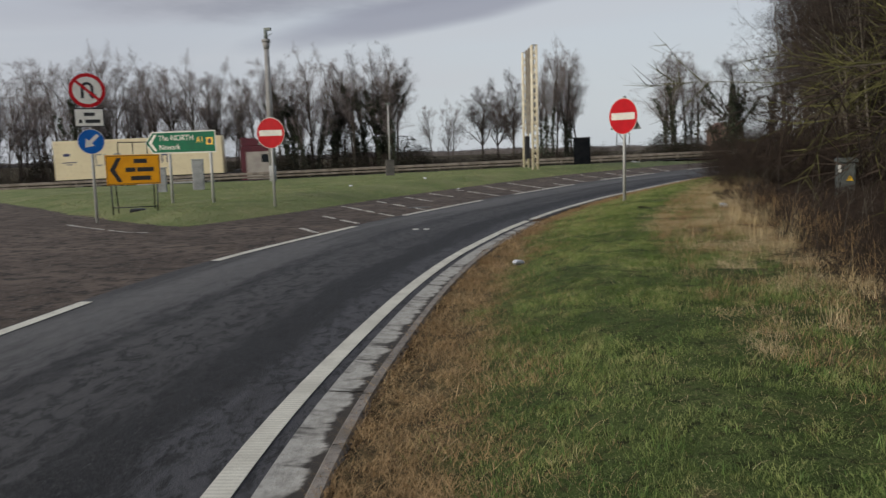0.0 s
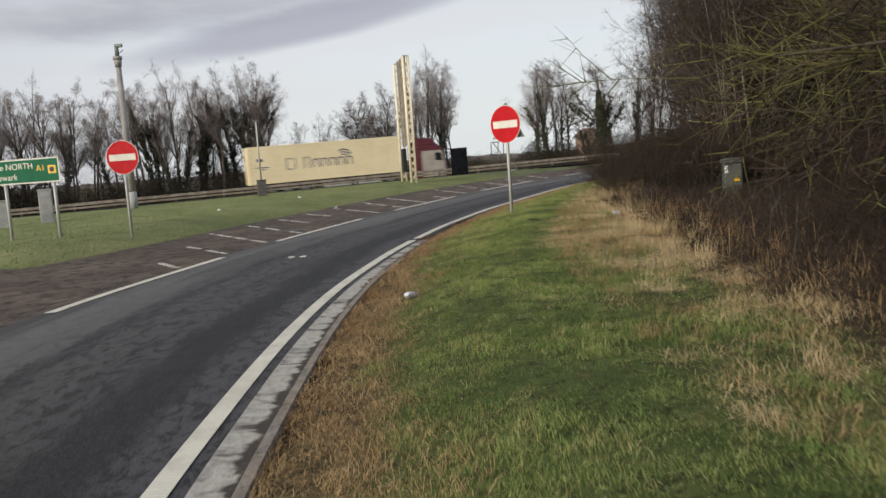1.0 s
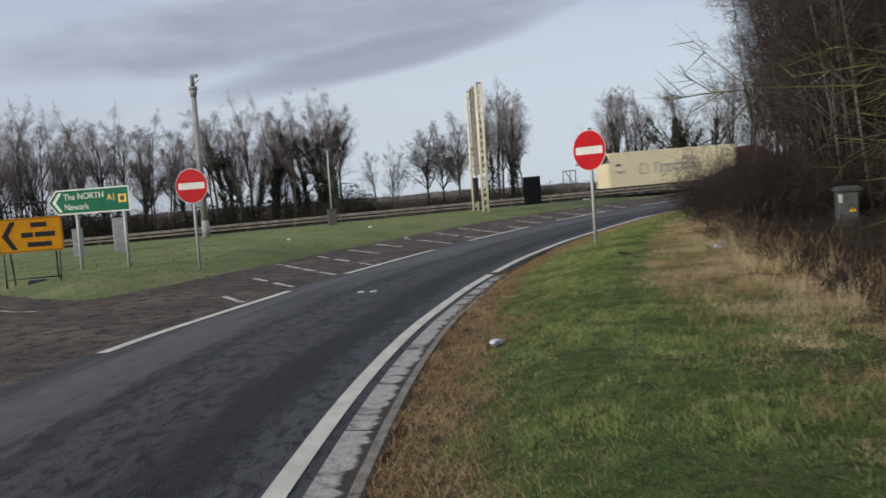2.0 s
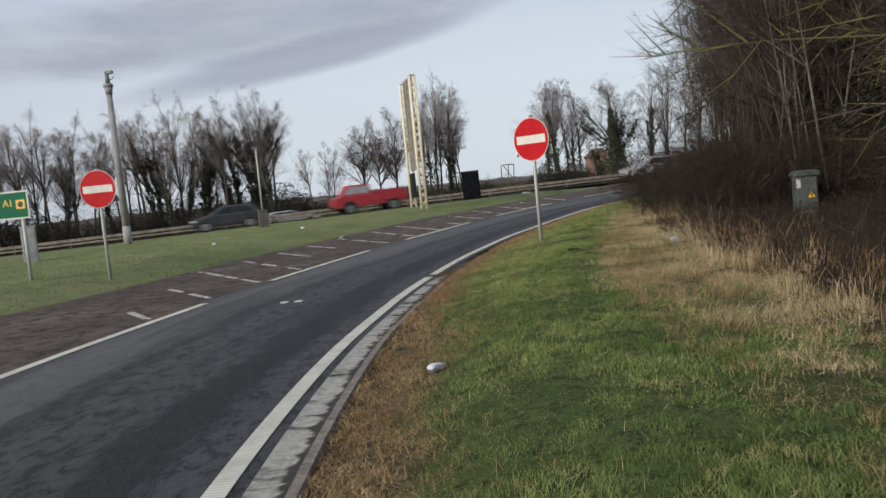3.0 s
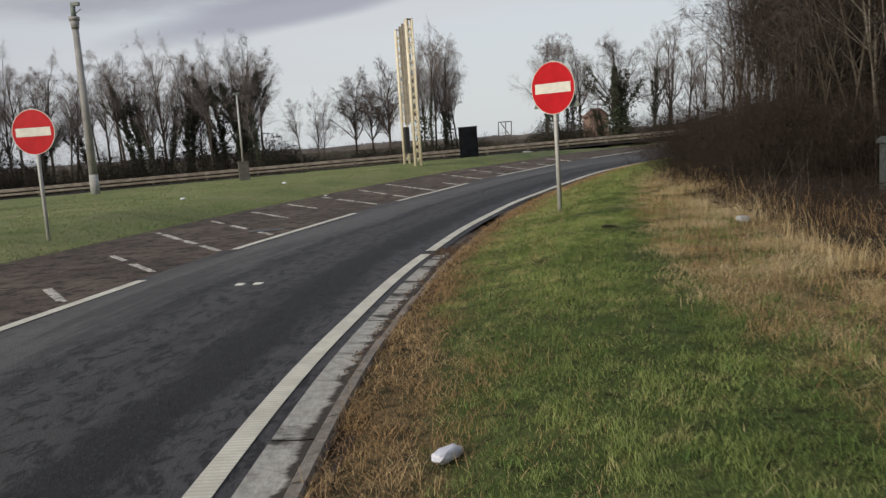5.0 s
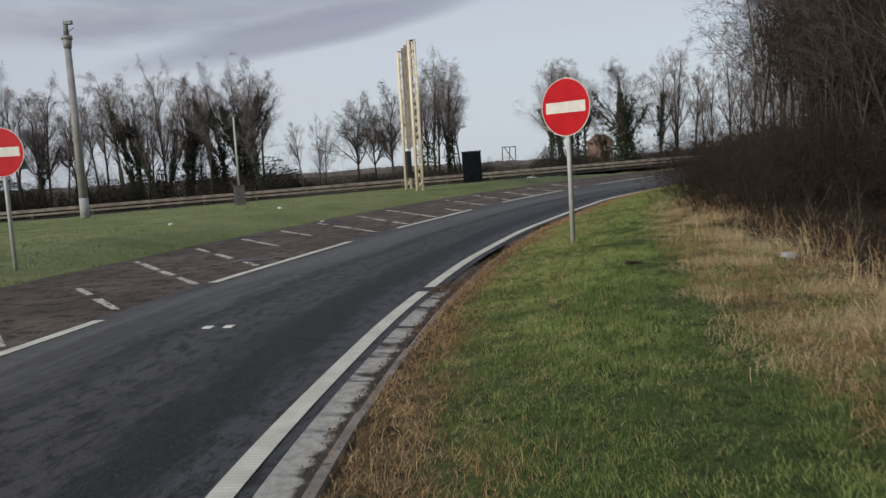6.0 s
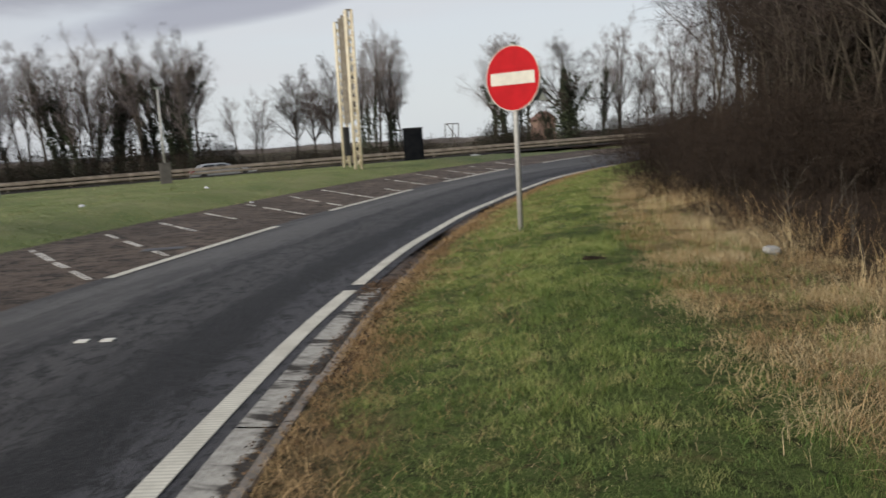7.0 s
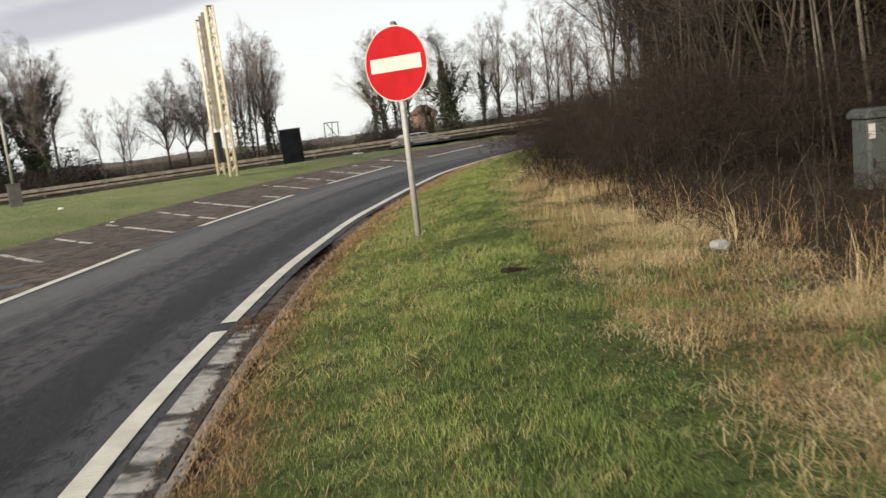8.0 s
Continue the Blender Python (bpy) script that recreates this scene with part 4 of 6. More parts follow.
    part("lid", slab([(-0.21, h - 0.0995), (0.22, h - 0.0995), (0.22, h - 0.045), (0.16, h), (-0.15, h), (-0.21, h - 0.045)], -0.19, 0.19, 0.012), CABGREY, f, "overhanging domed lid")
    door = part("door", box(-0.155, 0.155, -0.16, -0.1505, 0.08, h - 0.13, 0.004), CABGREY, f)
    part("paper_label", box(-0.175, -0.105, -0.164, -0.1605, h - 0.3, h - 0.15), LABEL, f, "pale paper label")
    part("warning_triangle", slab([(-0.02, h - 0.49), (0.155, h - 0.49), (0.068, h - 0.34)], -0.165, -0.1605), BLACK, f, "yellow and black warning triangle")
    part("warning_face", slab([(0.0, h - 0.479), (0.135, h - 0.479), (0.068, h - 0.362)], -0.168, -0.1655), GOLD, f)
    part("warning_bolt", slab([(0.062, h - 0.385), (0.085, h - 0.385), (0.072, h - 0.42), (0.086, h - 0.42), (0.058, h - 0.47), (0.064, h - 0.432), (0.05, h - 0.432)], -0.171, -0.1685), BLACK, f)
    part("handle", box(-0.14, -0.12, -0.175, -0.1605, h - 0.6, h - 0.5, 0.004), BLACK, door)
    part("side_lug", box(0.181, 0.235, -0.03, 0.03, h - 0.22, h - 0.12, 0.01), CABGREY, f, "small hinge lug under the lid")


build_signs()
build_tower()
build_street_things()
build_kerb()
build_studs()


# ---- trees and shrubs ----
def tubes(name, segs, sides=3):
    """A mesh of tapered twigs; segs holds start, end and the two radii."""
    a = np.array([(*p, *q, r0, r1) for p, q, r0, r1 in segs], dtype=float)
    p, q, r0, r1 = a[:, 0:3], a[:, 3:6], a[:, 6], a[:, 7]
    d = q - p
    d /= np.maximum(np.linalg.norm(d, axis=1, keepdims=True), 1e-6)
    ref = np.where(np.abs(d[:, 2:3]) < 0.9, [[0.0, 0.0, 1.0]], [[1.0, 0.0, 0.0]])
    u = np.cross(d, ref)
    u /= np.linalg.norm(u, axis=1, keepdims=True)
    v = np.cross(d, u)
    n = len(a)
    verts = np.empty((n, 2 * sides, 3))
    for i in range(sides):
        w = u * math.cos(2 * math.pi * i / sides) + v * math.sin(2 * math.pi * i / sides)
        verts[:, i] = p + w * r0[:, None]
        verts[:, sides + i] = q + w * r1[:, None]
    base = (np.arange(n) * 2 * sides)[:, None]
    faces = np.concatenate([base + np.array([[i, (i + 1) % sides, sides + (i + 1) % sides, sides + i]]) for i in range(sides)])
    me = quick_mesh(name, verts.reshape(-1, 3), faces)
    me.polygons.foreach_set("use_smooth", np.ones(len(me.polygons), dtype=bool))
    return me


def ribbons(name, segs):
    """The finest twigs: one narrow tapering face each."""
    a = np.array([(*p, *q, r0, r1) for p, q, r0, r1 in segs], dtype=float)
    p, q = a[:, 0:3], a[:, 3:6]
    u = np.cross(q - p, np.random.default_rng(3).normal(size=p.shape))
    u /= np.maximum(np.linalg.norm(u, axis=1, keepdims=True), 1e-6)
    w0, w1 = a[:, 6:7] * 0.75, a[:, 7:8] * 0.6
    v = np.stack([p - u * w0, p + u * w0, q + u * w1, q - u * w1], 1)
    return quick_mesh(name, v.reshape(-1, 3), np.arange(4 * len(a)).reshape(-1, 4))


def joined(name, *meshes):
    bm = bmesh.new()
    for me in meshes:
        bm.from_mesh(me)
        bpy.data.meshes.remove(me)
    out = bpy.data.meshes.new(name)
    bm.to_mesh(out)
    bm.free()
    return out


def leaves(name, centres, size, rng):
    """Small bent leaf clumps at the given places."""
    c = np.asarray(centres)
    n = len(c)
    u = rng.normal(size=(n, 3))
    u /= np.linalg.norm(u, axis=1, keepdims=True)
    w = np.cross(u, rng.normal(size=(n, 3)))
    w /= np.linalg.norm(w, axis=1, keepdims=True)
    s = size * rng.uniform(0.6, 1.4, (n, 1))
    v = np.stack([c - u * s, c + w * s * 0.6, c + u * s, c - w * s * 0.6], 1)
    return quick_mesh(name, v.reshape(-1, 3), np.arange(4 * n).reshape(n, 4))


def sprout(out, rng, p, d, length, r, level, plan):
    """Grows one branch into out[level] and its side branches after it."""
    count, spread, ratio, wobble, lift = plan[level][:5]
    steps = 5 if level == 0 else (3 if level == 1 else (2 if level + 1 < len(plan) else 1))
    p, d = np.array(p, float), np.array(d, float)
    nodes = [(p, d, r)]
    for i in range(steps):
        d = d + rng.normal(size=3) * wobble + np.array([0, 0, lift])
        d = d / np.linalg.norm(d)
        q = p + d * length / steps
        r1 = r * (1 - (i + 1) / steps * 0.82)
        out[level].append((p, q, nodes[-1][2], r1))
        nodes.append((q, d, r1))
        p = q
    if level + 1 >= len(plan):
        return
    for i in range(count):
        t = rng.uniform((0.3 if plan is UPRIGHT else 0.26) if level == 0 else 0.15, 1.0)
        k = min(int(t * steps), steps - 1)
        f = t * steps - k
        a, b = nodes[k], nodes[k + 1]
        base = a[0] * (1 - f) + b[0] * f
        side = rng.normal(size=3)
        side -= side @ b[1] * b[1]
        side /= np.linalg.norm(side)
        way = b[1] * math.cos(spread) + side * math.sin(spread)
        reach = length * ratio * (1.15 - 0.6 * t) * rng.uniform(0.7, 1.25)
        sprout(out, rng, base, way, reach, max(a[2] * (0.34 if len(plan[0]) > 5 else 0.5), plan[0][5] if len(plan[0]) > 5 else 0.006), level + 1, plan)


def bare_tree(seed, height, plan, trunk_r, bark, twig, ivy=0, stems=1, ivy_top=0.6, lean=0.05, leaf=0.12, girth=1.0):
    """A leafless tree at the origin: trunk, crown and, if wanted, ivy."""
    rng = np.random.default_rng(seed)
    out = [[] for _ in plan]
    for k in range(stems):
        off = rng.normal(size=3) * (0.0 if stems == 1 else 0.35)
        d = np.array([rng.normal() * lean, rng.normal() * lean, 1.0])
        sprout(out, rng, (off[0], off[1], -0.3), d / np.linalg.norm(d), height * rng.uniform(0.85, 1.05), trunk_r, 0, plan)
    ob = new("tree")
    part("trunk", tubes("trunk", out[0] + out[1], 6), bark, ob)
    tagged(part("crown", joined("crown", tubes("branches", [s for lv in out[2:-1] for s in lv], 3), ribbons("ends", out[-1])), twig, ob), kind="stuff")
    if ivy:
        cs = []
        top = height * ivy_top
        for level, share in ((0, 1.0), (1, 0.16 if girth < 1.5 else 0.03)):
            for p, q, r0, r1 in out[level]:
                if p[2] > top * (1.0 if level == 0 else 0.92) or (level and rng.random() < 0.45):
                    continue
                bulge = rng.uniform(0.45, 1.25)
                for _ in range(int(ivy * share)):
                    f = rng.random()
                    z = p * (1 - f) + q * f
                    lump = 0.35 + 1.3 * max(0.0, noise.noise(Vector(z) * 0.85 + Vector((seed * 7.0, 0, 0))) + 0.25)
                    fade = 1.2 - 0.75 * min(1.0, max(0.0, z[2] / top))
                    cs.append(z + np.clip(rng.normal(size=3), -1.7, 1.7) * np.array([0.48, 0.48, 0.4]) * (girth * lump * fade * bulge * (1.0 if level == 0 else 0.6)))
        tagged(part("ivy", leaves("ivy", cs, leaf, rng), IVY, ob, "dark ivy round the trunk"), kind="stuff")
    return ob


UPRIGHT = [(16, 0.5, 0.41, 0.05, 0.02), (7, 0.5, 0.45, 0.08, 0.08), (5, 0.7, 0.6, 0.12, 0.05), (8, 0.75, 1.0, 0.15, 0.04), (0, 0, 0, 0.2, 0.0)]
BROAD = [(21, 0.72, 0.48, 0.07, 0.03), (9, 0.65, 0.5, 0.12, 0.06), (7, 0.75, 0.55, 0.14, 0.02), (10, 0.75, 0.95, 0.16, 0.0), (0, 0, 0, 0.2, 0.0)]
SLENDER = [(20, 0.72, 0.27, 0.04, 0.03, 0.0045), (7, 0.8, 0.5, 0.12, 0.03), (9, 0.8, 0.65, 0.16, 0.0), (0, 0, 0, 0.2, -0.02)]


def at_az(az, dist, x0=-0.76, y0=5.3):
    return x0 + dist * math.sin(radians(az)), y0 + dist * math.cos(radians(az))


def place(kinds, spots, label, category, group, name, tall=None):
    """Stands copies of the kinds at spots: x, y, size, and which kind."""
    for x, y, size, k, turn in spots:
        ob = copy_thing(kinds[k], pose(x, y, float(ground_z(x, y)), 0, 0, turn) @ Matrix.Diagonal((size, size, size * (tall[k] if tall else 1.0), 1)))
        ob.name = name
        tagged(ob, label, category, group)


def drop_kinds(kinds):
    for k in kinds:
        for o in (*k.children_recursive, k):
            bpy.data.objects.remove(o)


def build_far_trees():
    rng = random.Random(11)
    kinds = [bare_tree(1, 12.0, UPRIGHT, 0.17, BARK, PALETWIG), bare_tree(2, 12.0, UPRIGHT, 0.17, BARK, PALETWIG, 420, 1, 0.62), bare_tree(3, 12.0, UPRIGHT, 0.15, BARK, PALETWIG, 0, 2),
             bare_tree(4, 12.0, BROAD, 0.2, BARK, TWIG), bare_tree(5, 12.0, UPRIGHT, 0.14, BARK, PALETWIG, 200, 3, 0.4), bare_tree(6, 12.0, UPRIGHT, 0.13, BARK, TWIG, 560, 2, 0.72),
             bare_tree(7, 12.0, BROAD, 0.2, BARK, TWIG, 2300, 1, 0.72, 0.05, 0.16, 2.3)]
    row, ivied, broad = [], [], []
    az = -50.0
    while az < -17.2:
        d = rng.uniform(77, 84)
        hgt = 0.78 + 0.1 * math.sin(az * 0.9) + rng.uniform(-0.06, 0.08)
        tall = hgt if az > -44 else hgt * 0.85
        dark = -25.5 < az < -22.5 or -20.5 < az < -16.5
        spot = (*at_az(az, d), tall, rng.choice((1, 5)) if dark else rng.choice((0, 0, 2, 1)), rng.uniform(0, 360))
        (ivied if spot[3] in (1, 5) else row).append(spot)
        az += rng.uniform(0.6, 1.1)
    az = -50.0
    while az < -17.5:
        row.append((*at_az(az, rng.uniform(88, 97)), rng.uniform(0.8, 0.98), rng.choice((0, 2)), rng.uniform(0, 360)))
        az += rng.uniform(1.0, 1.7)
    row += [(*at_az(-15.3, 80), 0.52, 0, 20), (*at_az(-14.2, 82), 0.5, 2, 80)]
    broad += [(*at_az(-11.6, 88), 0.74, 3, 10), (*at_az(-9.4, 86), 0.8, 3, 130), (*at_az(-10.4, 92), 0.7, 3, 250)]
    ivied += [(*at_az(-6.9, 86), 0.88, 4, 40), (*at_az(-5.3, 88), 0.86, 4, 160)]
    row += [(*at_az(-6.1, 90), 0.96, 2, 70), (*at_az(-4.6, 90), 0.75, 0, 10)]
    ivied += [(*at_az(1.7, 92), 0.85, 4, 10), (*at_az(2.4, 92), 0.9, 1, 100), (*at_az(3.4, 94), 0.88, 4, 220)]
    ivied += [(*at_az(6.5, 84), 0.8, 6, 10), (*at_az(5.3, 85), 0.36, 5, 100), (*at_az(8.6, 88), 0.8, 1, 140)]
    row += [(*at_az(a, 92), rng.uniform(0.7, 0.95), rng.choice((0, 2)), rng.uniform(0, 360)) for a in (9.6, 10.8, 11.9, 13.0, 14.3, 15.5)]
    place(kinds, row, "tall leafless grey-brown tree in a row beyond the road", "tree", "trees beyond the road", "tree")
    place(kinds, ivied, "tall leafless tree with dark ivy on its trunk beyond the road", "tree", "trees beyond the road", "tree")
    place(kinds, broad, "broad-crowned leafless tree beyond the road", "tree", "trees beyond the road", "tree")
    drop_kinds(kinds)


SHRUB = [(7, 0.7, 0.55, 0.2, -0.02, 0.002), (5, 0.85, 0.55, 0.22, 0.0), (5, 0.9, 0.6, 0.25, 0.0), (0, 0, 0, 0.25, 0.0)]


def shrub(seed, stems, height, twig, leafy=0, leaf=EVERGREEN, leaf_size=0.035):
    rng = np.random.default_rng(seed)
    out = [[] for _ in SHRUB]
    for k in range(stems):
        a = rng.uniform(0, 2 * math.pi)
        lean = rng.uniform(0.15, 0.95)
        off = rng.normal(size=2) * 0.35
        d = np.array([math.cos(a) * lean, math.sin(a) * lean, 1.0])
        sprout(out, rng, (off[0], off[1], -0.05), d / np.linalg.norm(d), height * rng.uniform(0.6, 1.1), 0.006, 0, SHRUB)
    ob = new("shrub")
    tagged(part("stem_tangle", tubes("stem_tangle", out[0] + out[1], 3), twig, ob), kind="stuff")
    tagged(part("twig_tangle", joined("twig_tangle", tubes("side_twigs", out[2], 3), ribbons("ends", out[3])), twig, ob), kind="stuff")
    if leafy:
        w = rng.normal(size=(leafy, 3))
        w *= np.minimum(1.0, 1.75 / np.linalg.norm(w, axis=1, keepdims=True)) * np.array([0.55, 0.55, 0.46])
        w[:, 2] = np.abs(w[:, 2]) * height * 0.9
        w += 0.25 * np.sin(w[:, ::-1] * 5.0)
        tagged(part("foliage", leaves("foliage", w, leaf_size, rng), leaf, ob, "dense dark foliage"), kind="stuff")
    return ob


def build_thicket():
    rng = random.Random(5)
    kinds = [shrub(21, 22, 1.5, BRAMBLESHADE), shrub(22, 23, 1.35, BRAMBLESHADE), shrub(23, 20, 1.6, BRAMBLESHADE), shrub(24, 6, 1.6, BRAMBLESHADE, 9000, EVERGREEN, 0.016), shrub(29, 5, 1.6, BRAMBLESHADE, 14000, EVERGREEN, 0.0165)]
    spots = []
    front = [(2.5, 26.9), (2.3, 25.4), (2.3, 23.9), (2.35, 22.4), (2.5, 21.0), (3.5, 20.3), (4.6, 20.3), (5.6, 19.4), (5.7, 18.0), (5.6, 16.6), (5.5, 15.2), (5.4, 13.8), (5.3, 12.4), (5.1, 11.0), (5.0, 9.6), (4.9, 8.2), (4.8, 6.8), (4.7, 5.4), (4.6, 4.0),
             (3.3, 28.6), (3.9, 30.4), (4.9, 32.4), (6.0, 34.4), (7.3, 36.3), (9.0, 38.4), (11.0, 40.4), (13.4, 42.6), (16.5, 45.0), (20, 47.5)]
    for x, y in front:
        spots.append((x + rng.uniform(-0.2, 0.2), y + rng.uniform(-0.2, 0.2), rng.uniform(0.75, 1.0), rng.randrange(3), rng.uniform(0, 360)))
        for k in (1, 2):
            spots.append((x + 1.1 * k + rng.uniform(-0.4, 0.4), y + rng.uniform(-0.7, 0.7), rng.uniform(0.95, 1.25) + 0.15 * k, rng.choice((0, 1, 2)), rng.uniform(0, 360)))
    place(kinds, spots, "tangled brown leafless bramble and thorn bush", "shrub", "thicket shrubs", "shrub")
    # low bramble in front, which rises into the thicket
    canes, sprigs = [], []
    gen = np.random.default_rng(15)
    for k in range(6200):
        y = gen.uniform(4.5, 21.0)
        f = gen.random() ** 0.85
        x = float(np.interp(y, [5, 10, 15, 20], [1.95, 1.9, 1.95, 1.75])) + 3.6 * f
        tall = 0.2 + 0.75 * f * gen.uniform(0.5, 1.2)
        if y > 12 and (abs(x + 1.08 - (y - 10.9) * 0.69) < 0.8 or x > 3.0):
            tall *= 0.55
        if abs(x - 4.25) < 0.4 and abs(y - 18.75) < 0.35:
            continue
        a, reach = gen.uniform(0, 2 * math.pi), gen.uniform(0.25, 0.9) * tall + 0.1
        p = np.array([x, y, float(ground_z(x, y)) - 0.02])
        way = np.array([math.cos(a), math.sin(a), 0.0]) * reach
        last, n = p, 4
        for j in range(1, n + 1):
            u = j / n
            q = p + way * u + np.array([0, 0, tall * (1.9 * u - 1.25 * u * u)]) + gen.normal(size=3) * 0.03 * tall
            canes.append((last, q, 0.0035 * (1.1 - 0.7 * (j - 1) / n), 0.0035 * (1.1 - 0.7 * u)))
            for _ in range(3):
                b = last + (q - last) * gen.random()
                sprigs.append((b, b + gen.normal(size=3) * 0.085, 0.0018, 0.0006))
            last = q
    stems, shoots = [], []
    for k in range(46):
        y = gen.uniform(6.5, 27.0)
        x = float(np.interp(y, [5, 10, 15, 20, 25, 28], [1.95, 1.9, 1.95, 1.75, 1.8, 2.6])) + gen.uniform(0.0, 1.6)
        if abs(x + 1.08 - (y - 10.9) * 0.69) < 0.3 and y > 12:
            continue
        p, d = np.array([x, y, float(ground_z(x, y)) - 0.02]), np.array([gen.normal() * 0.22, gen.normal() * 0.22, 1.0])
        tall, r = gen.uniform(0.4, 0.9), 0.0036
        for j in range(5):
            d = d + gen.normal(size=3) * 0.14
            q = p + d / np.linalg.norm(d) * tall / 5
            stems.append((p, q, r, r * 0.8))
            if j > 0:
                for _ in range(2):
                    w = d + gen.normal(size=3) * 0.7
                    e = q + w / np.linalg.norm(w) * tall * gen.uniform(0.1, 0.3)
                    shoots.append((q, e, r * 0.55, r * 0.25))
            p, r = q, r * 0.8
    tagged(part("pale_stems", tubes("pale_stems", stems + shoots, 4), BIRCH), "pale bare stems standing in the edge of the thicket", "stems", kind="stuff")
    tagged(part("low_brambles", joined("low_brambles", tubes("canes", canes, 3), ribbons("sprigs", sprigs)), BRAMBLESHADE), "low dead brambles at the foot of the thicket", "brambles", kind="stuff")
    # dark evergreen masses further in, added to shut out sky and darken the wood
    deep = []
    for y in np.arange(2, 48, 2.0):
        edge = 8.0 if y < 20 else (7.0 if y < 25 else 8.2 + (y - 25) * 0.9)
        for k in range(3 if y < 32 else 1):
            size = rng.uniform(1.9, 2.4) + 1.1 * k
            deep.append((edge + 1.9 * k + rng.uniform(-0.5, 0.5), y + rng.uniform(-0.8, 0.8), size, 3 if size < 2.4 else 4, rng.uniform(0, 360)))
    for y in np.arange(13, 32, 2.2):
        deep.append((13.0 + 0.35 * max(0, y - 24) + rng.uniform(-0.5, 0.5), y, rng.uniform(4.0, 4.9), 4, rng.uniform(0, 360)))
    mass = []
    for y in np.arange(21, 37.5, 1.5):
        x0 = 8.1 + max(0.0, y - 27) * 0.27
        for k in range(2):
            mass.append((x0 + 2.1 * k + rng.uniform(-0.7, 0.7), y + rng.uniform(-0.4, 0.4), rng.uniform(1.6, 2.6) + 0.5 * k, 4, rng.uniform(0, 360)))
    place(kinds, mass, "tall ivy-dark tangle added to shut out sky at the edge of the wood", "shrub", "dark undergrowth", "shrub", {4: 1.9})
    place(kinds, deep, "tall dark evergreen and ivy growth added to fill the shaded depth of the wood", "shrub", "dark undergrowth", "shrub")
    # undergrowth below the far row of trees
    drop_kinds(kinds)
    kinds = [shrub(25, 8, 1.5, BRAMBLESHADE), shrub(26, 7, 1.4, TWIG), shrub(27, 6, 1.6, BRAMBLESHADE), shrub(28, 9, 1.5, BRAMBLESHADE, 2600, EVERGREEN, 0.03)]
    low, az = [], -52.0
    while az < 18:
        gap = -17 < az < 1.0
        low.append((*at_az(az + 0.4, rng.uniform(80, 86) if az < -17 else 90), (rng.uniform(1.2, 1.7) if gap else rng.uniform(2.2, 3.3) if az < -17 else rng.uniform(1.5, 2.4)), rng.choice((0, 1, 2, 3)), rng.uniform(0, 360)))
        low.append((*at_az(az, rng.uniform(74, 78) if az < -17 else 84), (rng.uniform(0.9, 1.2) if gap else rng.uniform(1.7, 2.4)), rng.choice((0, 2, 3, 3)), rng.uniform(0, 360)))
        az += 0.55 if gap else 0.95
    place(kinds, low, "dark leafless hedge growth below the far trees", "shrub", "far undergrowth", "shrub")
    drop_kinds(kinds)


def build_wood():
    rng = random.Random(8)
    # most crowns take the dark bramble tone, which paints in the wood's shade
    kinds = [bare_tree(31, 9.0, SLENDER, 0.036, BIRCH, BRAMBLESHADE, 0, 2, 0.6, 0.1), bare_tree(32, 9.0, SLENDER, 0.03, BIRCH, BRAMBLESHADE, 0, 3, 0.6, 0.13),
             bare_tree(33, 9.0, SLENDER, 0.034, BARK, TWIG, 0, 3, 0.6, 0.13), bare_tree(34, 9.0, SLENDER, 0.036, BARK, BRAMBLESHADE, 0, 3, 0.75, 0.08)]
    spots = []
    for y in np.arange(12, 44, 1.35):
        edge = 6.6 if y < 20 else (5.6 if y < 27 else 5.6 + (y - 27) * 0.8)
        for k in range(3):
            spots.append((edge + 1.7 * k + rng.uniform(-0.7, 0.7), y + rng.uniform(-0.7, 0.7), rng.uniform(0.85, 1.15), rng.choice((0, 1, 0, 1, 2, 3)), rng.uniform(0, 360)))
    # young growth that stands forward of the wood
    for y in np.arange(20.5, 30, 0.55):
        forward = 4.5 if y < 27 else 4.5 + (y - 27) * 0.7
        spots.append((forward + rng.uniform(-0.4, 1.6), y, rng.uniform(0.7, 1.0), rng.choice((0, 1, 2, 3, 3)), rng.uniform(0, 360)))
    for y in np.arange(26, 38, 0.6):
        spots.append((4.3 + max(0.0, y - 27) * 0.72 + rng.uniform(-0.3, 2.2), y, rng.uniform(0.65, 0.95), rng.choice((2, 3, 3)), rng.uniform(0, 360)))
    place(kinds, spots, "slender leafless birch-like tree in the roadside wood", "tree", "roadside wood", "tree")
    drop_kinds(kinds)
    # the lichened tree that hangs over the verge
    droop = [(17, 1.15, 0.58, 0.1, -0.02), (8, 0.8, 0.55, 0.15, -0.06), (5, 0.8, 0.55, 0.2, -0.04), (6, 0.8, 0.65, 0.2, -0.03), (0, 0, 0, 0.2, 0.0)]
    near = [bare_tree(41, 5.8, droop, 0.06, LICHEN, LICHEN, 0, 2, 0.6, 0.1), bare_tree(42, 5.4, droop, 0.07, BARK, BRAMBLESHADE, 0, 2, 0.8, 0.1)]
    place(near, [(4.5, 9.8, 1.0, 0, 30), (5.4, 12.2, 0.9, 1, 150), (5.3, 7.0, 1.05, 1, 260), (6.6, 10.6, 1.2, 0, 200), (4.9, 4.4, 0.9, 0, 90), (7.0, 8.0, 1.3, 1, 320)], "overhanging thorn tree with yellow-green lichen on its branches", "tree", "lichened thorn trees", "tree")
    drop_kinds(near)


